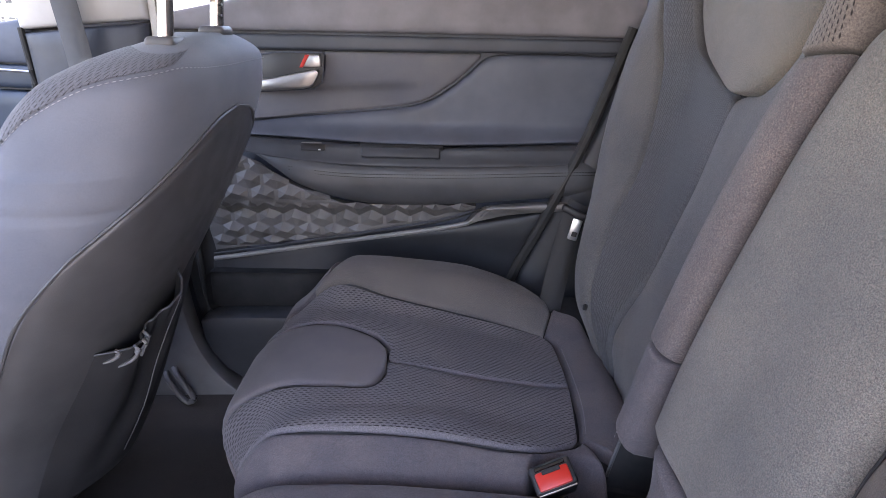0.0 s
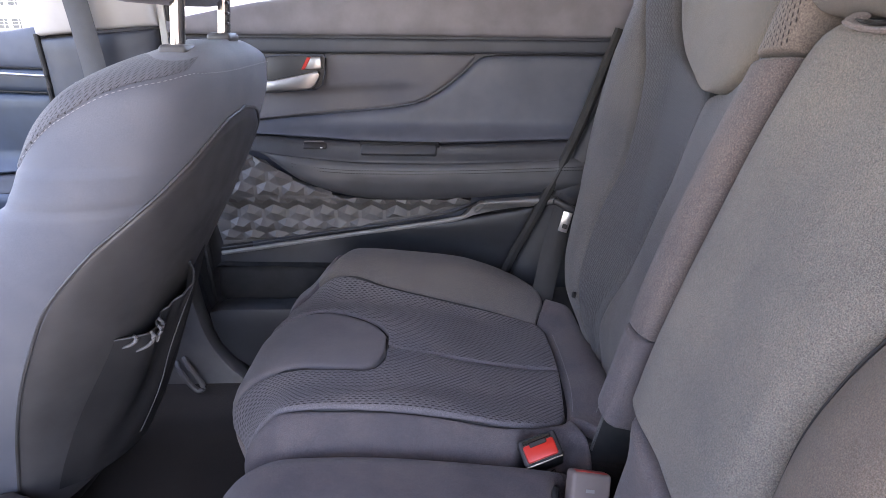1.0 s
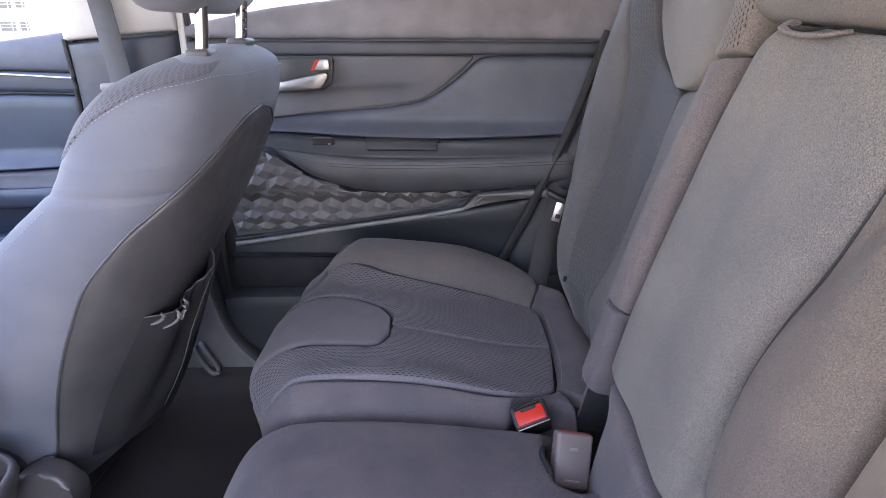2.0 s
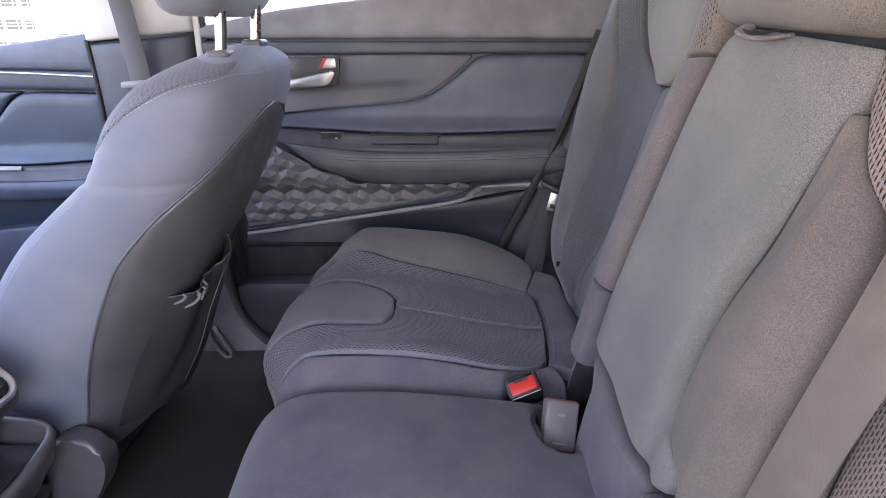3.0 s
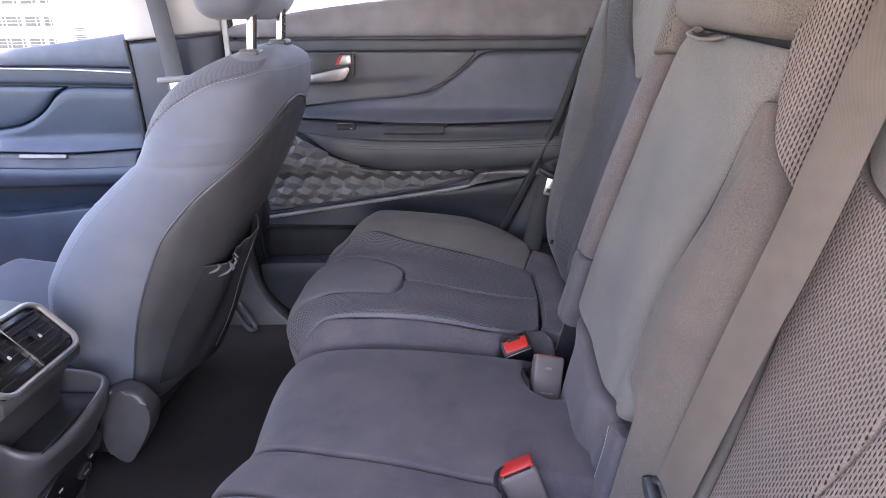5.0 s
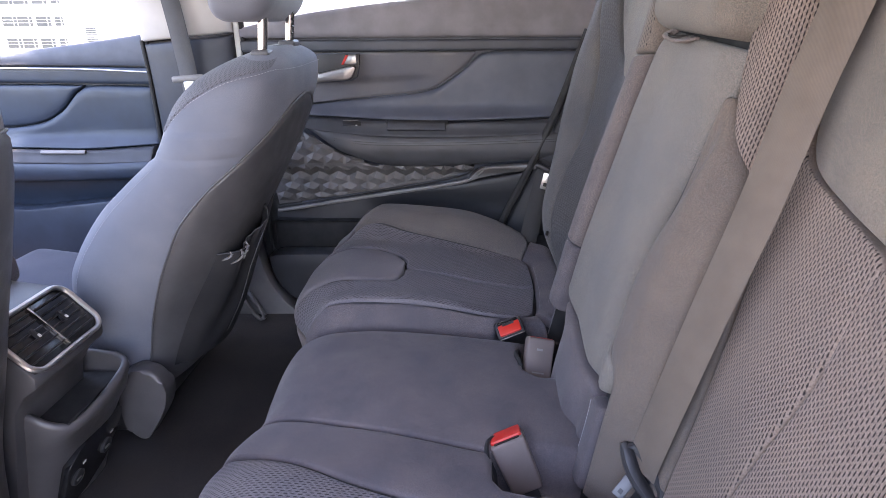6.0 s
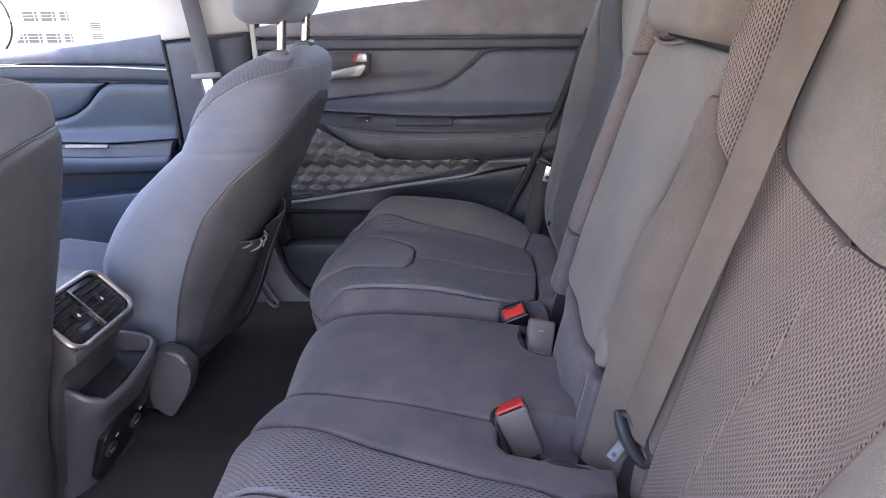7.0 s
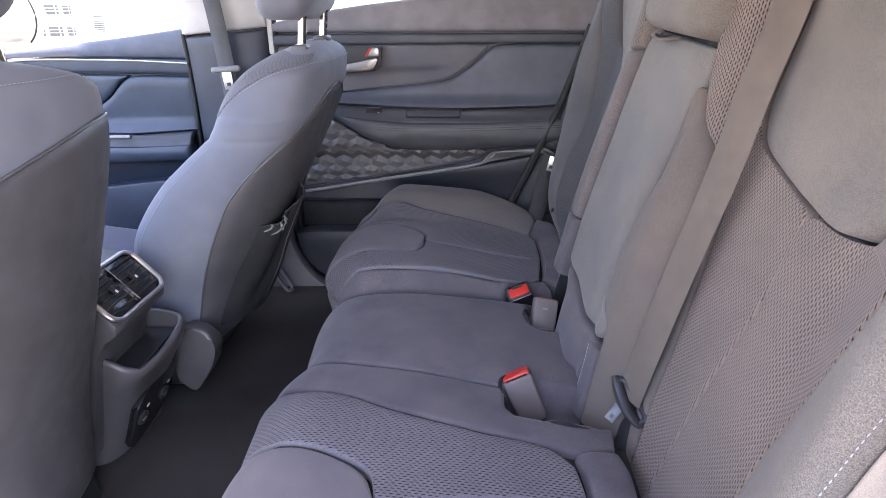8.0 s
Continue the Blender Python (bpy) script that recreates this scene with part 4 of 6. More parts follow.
def build_left_belt():
    t = thing("seat_belt", "taupe seat belt webbing across the rear backrest", "seat belt")
    pts = [(0.481, -0.315, 1.052), (0.472, -0.298, 0.916), (0.454, -0.292, 0.824), (0.432, -0.288, 0.704), (0.401, -0.278, 0.555), (0.366, -0.262, 0.36), (0.362, -0.262, 0.335)]
    ribbon("webbing", t, M_WEB, pts, 0.048, (0.5, -0.87, 0.0), 0.0015, 44)
    ribbon("lower_webbing", t, M_BLACK, [(0.37, -0.255, 0.355), (0.372, -0.262, 0.32), (0.366, -0.27, 0.28), (0.355, -0.28, 0.24)], 0.04, (0.5, -1, 0), 0.0015, 12)
    a, c = Vector((0.345, -0.243, 0.357)), Vector((0.374, -0.289, 0.309))
    tongue = part("tongue", tube([a + Vector((-0.002, 0.004, 0.006)), a, (a + c) / 2 + Vector((-0.004, 0, -0.004)), c, c + Vector((0.004, -0.003, -0.002))], lambda u: 0.0105 * (1 - 0.5 * abs(2 * u - 1) ** 4), 10, samples=16, flat=0.8), M_BLACK, t, "black plastic tongue grip")
    part("loop", tube([a, a + Vector((0.012, 0.0, 0.002)), Vector((0.378, -0.276, 0.335)), c + Vector((0.01, 0.0, 0.008)), c], 0.006, 8, samples=18), M_BLACK, tongue, "black belt loop")
    along, facing = Vector((-0.62, -0.35, -0.70)).normalized(), Vector((-0.238, -0.768, 0.595))
    facing = (facing - along * facing.dot(along)).normalized()
    across = facing.cross(along)
    m = Matrix.Translation(Vector((0.334, -0.275, 0.31)) - along * 0.009) @ Matrix((along, across, facing)).transposed().to_4x4()
    part("plate", rounded_box((0.03, 0.016, 0.003), 0.0012, 2, m), M_STEEL, tongue, "bright steel tongue plate")
    part("plate_hole", rounded_box((0.008, 0.007, 0.0036), 0.001, 1, m @ pose(0.006, 0, 0)), M_BLACK, tongue)
    return t


build_left_belt()


def build_right_belt():
    t = thing("seat_belt", "black seat belt hanging beside the far backrest", "seat belt")
    ribbon("webbing", t, M_WEB_BLACK, [(0.342, 0.664, 0.532), (0.334, 0.66, 0.515), (0.325, 0.653, 0.49), (0.31, 0.64, 0.43), (0.295, 0.62, 0.36), (0.285, 0.61, 0.30)], 0.045, (1, -0.25, -0.3), 0.002, 24)
    part("guide", rounded_box((0.05, 0.018, 0.014), 0.005, 3, pose(0.325, 0.635, 0.522, 0, 25, -10)), M_BLACK, t, "black belt guide")
    part("plate", rounded_box((0.019, 0.004, 0.044), 0.0015, 2, pose(0.328, 0.628, 0.489, 0, 12, -10)), M_SATIN, t, "bright steel tongue plate")
    part("plate_slot", rounded_box((0.010, 0.005, 0.010), 0.001, 1, pose(0.3275, 0.6275, 0.480, 0, 12, -10)), M_BLACK, t)
    return t


build_right_belt()


# ---------------------------------------------------------------- far side: rear door
def on_door(x, z, h=0.0):
    y = 0.778
    y += 0.05 * smooth01((z - 0.85) / 0.25) * 0.3
    y += 0.018 * smooth01((0.752 + 0.05 * x - z) / 0.022) * smooth01((z - 0.66) / 0.02) * (1 - smooth01((x + 0.06) / 0.12))
    y -= 0.021 * bell(z, 0.655, 0.032)
    y -= 0.04 * smooth01((0.62 - z) / 0.035) * smooth01((z - 0.47) / 0.035)
    y += 0.02 * smooth01((0.43 - z) / 0.06)
    y += 0.0015 * noise.noise(Vector((x * 6, z * 6, 7.0)))
    return (x, y - h, z)


def on_insert(x, z, h=0.0):
    p = on_door(x, z, h)
    return (p[0], p[1] + 0.005, p[2])


def on_mid(x, z, h=0.0):
    """Middle of the door: flat, then sweeping out into the top of the armrest."""
    y = 0.781 - 0.046 * smooth01((0.672 - z) / 0.056) ** 1.3 - 0.012 * smooth01((0.615 - z) / 0.03)
    return (x, y - h + 0.001 * noise.noise(Vector((x * 6, z * 6, 7.0))), z)


def on_arm(x, z, h=0.0):
    y = 0.7215 + 0.016 * smooth01((0.555 - z) / 0.07) + 0.02 * smooth01((-0.2 - x) / 0.16)
    return (x, y - h, z)


def build_rear_door():
    t = thing("rear_door", "closed far rear car door with charcoal plastic trim panel", "car door")
    part("door_shell", prism([(-0.49, 0.03), (0.2, 0.03), (0.25, 0.3), (0.36, 0.6), (0.44, 0.85), (0.44, 0.965), (0.3, 0.955), (-0.28, 0.9), (-0.50, 0.86)], 0.805, 0.86, "y"), M_DOOR, t)
    panel("top_trim", t, M_DOOR_UP, [(-0.505, 0.868), (-0.29, 0.908), (0.1, 0.948), (0.5, 0.975)], [(-0.505, 0.842), (-0.29, 0.842), (0.1, 0.843), (0.5, 0.842)], on_door, 0.02, 0.003, 0.012, 0.008, 0.02, "soft grey upper trim")
    panel("belt_strip", t, M_BELT_LINE, [(-0.505, 0.836), (0.0, 0.837), (0.44, 0.837)], [(-0.505, 0.806), (0.0, 0.808), (0.44, 0.811)], on_door, 0.02, 0.001, 0.006, 0.004, 0.02, "dark recessed band")
    panel("insert", t, M_DOOR_INS, [(-0.505, 0.803), (-0.2, 0.805), (0.05, 0.806), (0.14, 0.806)], [(-0.505, 0.652), (-0.298, 0.672), (-0.166, 0.685), (-0.036, 0.698), (0.025, 0.712), (0.07, 0.738), (0.115, 0.773), (0.14, 0.799)], on_insert, 0.01, 0.002, 0.008, 0.006, 0.02, "cloth covered insert")
    panel("mid_panel", t, M_DOOR, [(-0.505, 0.648), (-0.298, 0.668), (-0.166, 0.681), (-0.036, 0.694), (0.028, 0.708), (0.074, 0.734), (0.119, 0.769), (0.154, 0.799), (0.2, 0.806), (0.44, 0.807)],
          [(-0.505, 0.64), (-0.298, 0.638), (-0.2, 0.634), (-0.1, 0.629), (-0.03, 0.627), (0.02, 0.626), (0.063, 0.626), (0.12, 0.628), (0.2, 0.63), (0.44, 0.64)], on_mid, 0.008, 0.0, 0.017, 0.011, 0.02)
    panel("armrest_top", t, M_LEDGE, [(-0.46, 0.643), (-0.298, 0.634), (-0.1, 0.625), (0.063, 0.622), (0.2, 0.626), (0.44, 0.636)],
          [(-0.46, 0.628), (-0.298, 0.602), (-0.2, 0.592), (-0.1, 0.585), (0.063, 0.584), (0.2, 0.588), (0.44, 0.6)], on_mid, 0.01, 0.0, 0.004, 0.003, 0.02, "dark flat top of the armrest")
    panel("armrest", t, M_ARM, [(-0.40, 0.628), (-0.29, 0.611), (-0.2, 0.598), (-0.125, 0.592), (0.0, 0.59), (0.176, 0.595), (0.42, 0.608)],
          [(-0.40, 0.62), (-0.33, 0.603), (-0.28, 0.571), (-0.229, 0.539), (-0.13, 0.506), (-0.038, 0.497), (0.102, 0.501), (0.255, 0.516), (0.42, 0.532)], on_arm, 0.008, 0.003, 0.024, 0.02, 0.04, "padded vinyl armrest with twin stitching")
    for dz in (0.0, -0.0065):
        stitches("stitching", t, [on_arm(x, z + dz, 0.003) for x, z in ((-0.25, 0.583), (-0.18, 0.574), (-0.1, 0.57), (0.1, 0.572), (0.3, 0.58), (0.4, 0.585))], M_GAP_THREAD, 0.006, 0.0056, 0.0009)
    # grab cup with a raised lip in the armrest top
    pull = part("pull_handle", rounded_box((0.162, 0.022, 0.012), 0.004, 3, pose(-0.019, 0.7315, 0.6125, 58, 0, 0)), M_LEDGE, t, "raised lip of the grab cup")
    part("slot", rounded_box((0.172, 0.012, 0.008), 0.003, 2, pose(-0.017, 0.739, 0.6235, 50, 0, 0)), M_GAP_THREAD, pull, "near-black bar for the shade in the grab cup")
    sw = part("window_switch", rounded_box((0.05, 0.014, 0.005), 0.0018, 2, pose(-0.198, 0.7325, 0.6205, 52, 0, 0)), M_BLACK, t, "window switch")
    part("mark", rounded_box((0.006, 0.003, 0.003), 0.001, 1, pose(-0.184, 0.728, 0.617)), M_PRINT, sw)
    part("edge", rounded_box((0.042, 0.003, 0.0018), 0.0006, 1, pose(-0.2, 0.7325, 0.63)), M_STRIP, sw)
    # inner release lever in a dark bowl
    bowl = [(-0.31, 0.796), (-0.267, 0.803), (-0.176, 0.804), (-0.172, 0.798), (-0.174, 0.773), (-0.181, 0.744), (-0.196, 0.733), (-0.31, 0.726)]
    hb = part("handle_bowl", prism(bowl, 0.767, 0.776, "y", 0.002), M_BLACK, t, "dark bowl round the inner release")
    part("rim", tube([(x, 0.767, z) for x, z in bowl], 0.002, 6, closed=True), M_DOOR, hb)
    lever = [(-0.33, 0.749), (-0.28, 0.753), (-0.218, 0.766), (-0.192, 0.772), (-0.183, 0.77), (-0.182, 0.763), (-0.193, 0.743), (-0.202, 0.737), (-0.215, 0.734), (-0.28, 0.729), (-0.33, 0.727)]
    part("release_handle", prism(lever, 0.748, 0.762, "y", 0.0045), M_LEVER, t, "satin silver release lever")
    lock = part("lock_lever", prism([(-0.205, 0.8), (-0.18, 0.8), (-0.178, 0.776), (-0.219, 0.774)], 0.755, 0.768, "y", 0.003), M_LEVER, t, "silver lock lever")
    part("lock_mark", prism([(-0.208, 0.799), (-0.2, 0.799), (-0.214, 0.775), (-0.221, 0.775)], 0.7535, 0.7565, "y"), M_RED, lock, "red lock mark")
    # faceted moulding under the armrest
    verts, faces = [], []
    top = spline([(-0.43, 0.60), (-0.33, 0.58), (-0.27, 0.548), (-0.19, 0.513), (-0.11, 0.492), (-0.02, 0.488), (0.14, 0.497)])
    bot = spline([(-0.43, 0.372), (-0.36, 0.384), (-0.2, 0.412), (-0.03, 0.443), (0.08, 0.466), (0.14, 0.489)])
    cw, ch = 0.056, 0.044
    def inside(x, z):
        u = (x + 0.43) / 0.57
        if not 0 <= u <= 1:
            return False
        lo = min((abs(bot(k / 40)[0] - x), bot(k / 40)[1]) for k in range(41))[1]
        hi = min((abs(top(k / 40)[0] - x), top(k / 40)[1]) for k in range(41))[1]
        return lo - 0.012 < z < hi + 0.014

    def held(x, z):
        lo = min((abs(bot(k / 40)[0] - x), bot(k / 40)[1]) for k in range(41))[1]
        hi = min((abs(top(k / 40)[0] - x), top(k / 40)[1]) for k in range(41))[1]
        return min(max(z, lo + 0.002), hi + 0.012)
    def corner(i, j):
        x = -0.45 + cw * (i + (0.5 if j % 2 else 0))
        z = 0.36 + ch * 0.72 * j
        return np.array((x, z))
    for j in range(0, 11):
        for i in range(0, 14):
            c = corner(i, j)
            if not inside(c[0], c[1]):
                continue
            ringp = [c + np.array((math.cos(math.radians(a)) * cw * 0.57, math.sin(math.radians(a)) * ch * 0.56)) for a in (90, 30, -30, -90, -150, 150)]
            k0 = len(verts)
            verts.append(on_door(c[0] - 0.007, held(c[0], c[1] + 0.004), 0.011))
            verts.append(on_door(c[0] + 0.008, held(c[0], c[1] - 0.001), 0.0085))
            for p in ringp:
                verts.append(on_door(p[0], held(p[0], p[1]), -0.002))
            r = [k0 + 2 + k for k in range(6)]
            a, b = k0, k0 + 1
            faces.extend([(a, r[0], b), (b, r[0], r[1]), (b, r[1], r[2]), (b, r[2], r[3]), (a, b, r[3]), (a, r[3], r[4]), (a, r[4], r[5]), (a, r[5], r[0])])
    link_mesh("facet_panel", verts, faces, M_QUILT, t, "moulded panel of raised grey facets", smooth=False)
    panel("facet_back", t, M_QUILT, [(-0.45, 0.60), (-0.33, 0.582), (-0.27, 0.55), (-0.19, 0.515), (-0.11, 0.494), (-0.02, 0.49), (0.14, 0.50)],
          [(-0.45, 0.366), (-0.36, 0.38), (-0.2, 0.409), (-0.03, 0.44), (0.08, 0.463), (0.14, 0.486)], lambda x, z, h: on_door(x, z, h), 0.014, 0.0, 0.005, 0.003, 0.02)
    part("silver_edge", tube([on_door(x, z, 0.008) for x, z in ((-0.45, 0.362), (-0.36, 0.376), (-0.2, 0.405), (-0.03, 0.436), (0.09, 0.461), (0.125, 0.474), (0.15, 0.497))], 0.0022, 6, samples=40), M_BLACK, t, "thin edge strip")
    part("silver_edge", tube([on_door(x, z, 0.008) for x, z in ((-0.45, 0.350), (-0.36, 0.364), (-0.2, 0.393), (-0.03, 0.424), (0.11, 0.449), (0.15, 0.465), (0.172, 0.497))], 0.0055, 8, samples=40), M_STRIP, t, "grey edge strip")
    panel("strip", t, M_STRIP, [(0.16, 0.497), (0.2, 0.503), (0.3, 0.512), (0.4, 0.522)], [(0.12, 0.450), (0.2, 0.47), (0.3, 0.488), (0.4, 0.503)], lambda x, z, h: on_door(x, z, h + 0.012), 0.012, 0.002, 0.006, 0.004, 0.02, "grey trim strip")
    panel("lower_panel", t, M_LOWER, [(-0.46, 0.345), (-0.36, 0.358), (-0.2, 0.387), (-0.03, 0.418), (0.12, 0.444), (0.4, 0.498)],
          [(-0.46, 0.06), (-0.36, 0.05), (-0.2, 0.05), (-0.03, 0.05), (0.12, 0.06), (0.2, 0.1)], on_door, 0.02, 0.002, 0.01, 0.006, 0.02)
    # door bin: a proud lower lip, the shade over it a near-black block
    part("bin_slot", rounded_box((0.40, 0.012, 0.10), 0.02, 3, pose(-0.27, 0.784, 0.275)), M_GAP_THREAD, t, "near-black block for the shaded bin opening")
    bm = prism([(-0.475, 0.225), (-0.44, 0.232), (-0.2, 0.238), (-0.04, 0.245), (-0.03, 0.10), (-0.06, 0.055), (-0.27, 0.042), (-0.33, 0.05), (-0.385, 0.07), (-0.425, 0.1), (-0.455, 0.14), (-0.47, 0.18)], 0.722, 0.80, "y", 0.008)
    part("bin", bm, M_LOWER, t, "moulded door bin")
    return t


build_rear_door()


def pane(name, corners, parent_label):
    bm = bmesh.new()
    vs = [bm.verts.new(c) for c in corners]
    bm.faces.new(vs)
    bmesh.ops.recalc_face_normals(bm, faces=bm.faces)
    bmesh.ops.solidify(bm, geom=bm.faces[:], thickness=0.004)
    ob = part(name, bm, M_GLASS, None, "", False)
    ob.visible_shadow = False
    return tagged(ob, parent_label, "window", kind="structure")


pane("window_1", [(-0.50, 0.82, 0.85), (0.44, 0.82, 0.95), (0.40, 0.73, 1.17), (-0.50, 0.73, 1.17)], "clear side window of the far rear door")
pane("window_2", [(-1.62, 0.82, 0.74), (-0.76, 0.82, 0.81), (-0.72, 0.73, 1.17), (-1.05, 0.73, 1.17)], "clear side window of the far front door")


# ---------------------------------------------------------------- pillar, sill and quarter trim on the far side
def build_far_pillar():
    t = thing("pillar_right", "centre pillar with dark lower and pale upper trim", "car pillar", kind="structure")
    def on_pillar(x, z, h=0.0):
        y = 0.752 + 0.035 * (2 * (x + 0.625) / 0.22) ** 2 * 0.4 - 0.10 * smooth01((z - 0.8) / 0.4) + 0.02 * smooth01((0.3 - z) / 0.3)
        return (x, y - h, z)
    panel("lower_trim", t, M_PILLAR_LOW, [(-0.772, 0.828), (-0.766, 0.7), (-0.765, 0.5), (-0.78, 0.25), (-0.80, 0.02)], [(-0.515, 0.852), (-0.52, 0.7), (-0.52, 0.5), (-0.51, 0.25), (-0.46, 0.02)], on_pillar, 0.03, 0.004, 0.02, 0.012, 0.03, "charcoal lower pillar trim")
    panel("upper_trim", t, M_PILLAR, [(-0.78, 0.834), (-0.775, 1.0), (-0.77, 1.19)], [(-0.515, 0.858), (-0.53, 1.0), (-0.54, 1.19)], on_pillar, 0.03, 0.004, 0.02, 0.012, 0.03, "pale grey upper pillar trim")
    part("seal", tube([(-0.498, 0.775, 1.15), (-0.495, 0.785, 0.9), (-0.49, 0.79, 0.7), (-0.485, 0.79, 0.45), (-0.47, 0.785, 0.2), (-0.40, 0.78, 0.03)], 0.008, 8, samples=24), M_SEAL, t, "black door seal")
    part("seal", tube([(-0.777, 0.783, 0.838), (-0.773, 0.783, 0.75), (-0.775, 0.786, 0.6), (-0.79, 0.79, 0.3)], 0.006, 8, samples=20), M_SEAL, t, "black door seal")
    part("body_flange", rounded_box((0.016, 0.03, 0.34), 0.004, 2, pose(-0.507, 0.79, 0.95)), M_PAINT, t, "pale body flange beside the seal")
    return t


build_far_pillar()
slab("trim_pillar_core", -0.775, -0.38, 0.80, 0.86, -0.1, 0.86, M_BLACK, "black pillar core behind the door seals")


def build_front_right_belt():
    t = thing("seat_belt", "grey front seat belt hanging down the centre pillar", "seat belt")
    ribbon("webbing", t, M_WEB_FRONT, [(-0.648, 0.655, 1.15), (-0.64, 0.685, 1.0), (-0.635, 0.702, 0.9), (-0.63, 0.712, 0.80), (-0.627, 0.715, 0.74), (-0.615, 0.722, 0.5), (-0.61, 0.722, 0.15)], 0.048, (1, 0.05, 0.05), 0.002, 30)
    part("tongue", rounded_box((0.088, 0.014, 0.017), 0.006, 3, pose(-0.626, 0.705, 0.744, 0, -4, 0)), M_STRIP, t, "light grey tongue grip")
    part("plate", rounded_box((0.028, 0.004, 0.05), 0.0015, 2, pose(-0.622, 0.701, 0.712, 0, -4, 0)), M_SATIN, t, "bright steel tongue plate")
    part("plate_hole", rounded_box((0.013, 0.0046, 0.011), 0.001, 1, pose(-0.62, 0.701, 0.702, 0, -4, 0)), M_BLACK, t)
    part("stop_button", rounded_box((0.012, 0.006, 0.012), 0.003, 2, pose(-0.618, 0.708, 0.70)), M_BLACK, t)
    return t


build_front_right_belt()


def build_far_sill():
    t = thing("sill_right", "grey moulded sill trim below the far doors", "sill trim", kind="structure")
    bm = prism([(0.70, -0.02), (0.705, 0.035), (0.735, 0.06), (0.80, 0.055), (0.82, -0.1)], -1.7, 0.32, "x", 0.006)
    part("scuff_plate", bm, M_SCUFF, t)
    sweep = spline([(-0.33, -0.01), (-0.36, 0.025), (-0.42, 0.075), (-0.465, 0.14), (-0.49, 0.22), (-0.505, 0.35)])
    bm = prism([(-0.66, -0.01)] + [tuple(sweep(k / 24)) for k in range(25)] + [(-0.62, 0.35)], 0.70, 0.755, "y", 0.006)
    part("pillar_foot", bm, M_SCUFF, t, "grey moulded foot of the pillar")
    part("hook", tube([(-0.555, 0.697, 0.105), (-0.547, 0.684, 0.093), (-0.524, 0.68, 0.054), (-0.507, 0.68, 0.036), (-0.493, 0.68, 0.044), (-0.506, 0.682, 0.072), (-0.524, 0.684, 0.103), (-0.537, 0.697, 0.117)], 0.0065, 8, samples=30), M_SCUFF, t, "grey loop at the foot")
    return t


build_far_sill()


def build_quarter_trim():
    t = thing("trim_quarter_right", "dark trim and seal between far door and bench", "car trim", kind="structure")
    part("seal", tube([(0.43, 0.745, 0.86), (0.37, 0.735, 0.68), (0.318, 0.728, 0.555), (0.27, 0.735, 0.44), (0.235, 0.745, 0.36), (0.20, 0.75, 0.25), (0.18, 0.75, 0.05)], 0.011, 8, samples=40), M_SEAL, t, "black door seal")
    def on_q(x, z, h=0.0):
        return (x, 0.742 - 0.02 * smooth01((x - 0.25) / 0.15) - h, z)
    panel("quarter_panel", t, M_LOWER, [(0.445, 0.86), (0.385, 0.68), (0.333, 0.555), (0.285, 0.44), (0.25, 0.36), (0.215, 0.25), (0.195, 0.05)],
          [(0.6, 0.86), (0.58, 0.68), (0.56, 0.555), (0.54, 0.44), (0.5, 0.36), (0.48, 0.25), (0.45, 0.05)], on_q, 0.03, 0.004, 0.02, 0.01, 0.03, "charcoal quarter panel")
    return t


build_quarter_trim()


# ---------------------------------------------------------------- far side: front door
def on_front_door(x, z, h=0.0):
    y = 0.79 + 0.03 * smooth01((z - 0.78) / 0.2) * 0.4
    y -= 0.035 * smooth01((0.56 - z) / 0.035) * smooth01((z - 0.44) / 0.04)
    y += 0.02 * smooth01((0.43 - z) / 0.06)
    return (x, y - h, z)


def on_front_mid(x, z, h=0.0):
    y = 0.788 - 0.042 * smooth01((0.585 - z) / 0.055) ** 1.3 - 0.012 * smooth01((0.53 - z) / 0.03)
    return (x, y - h, z)


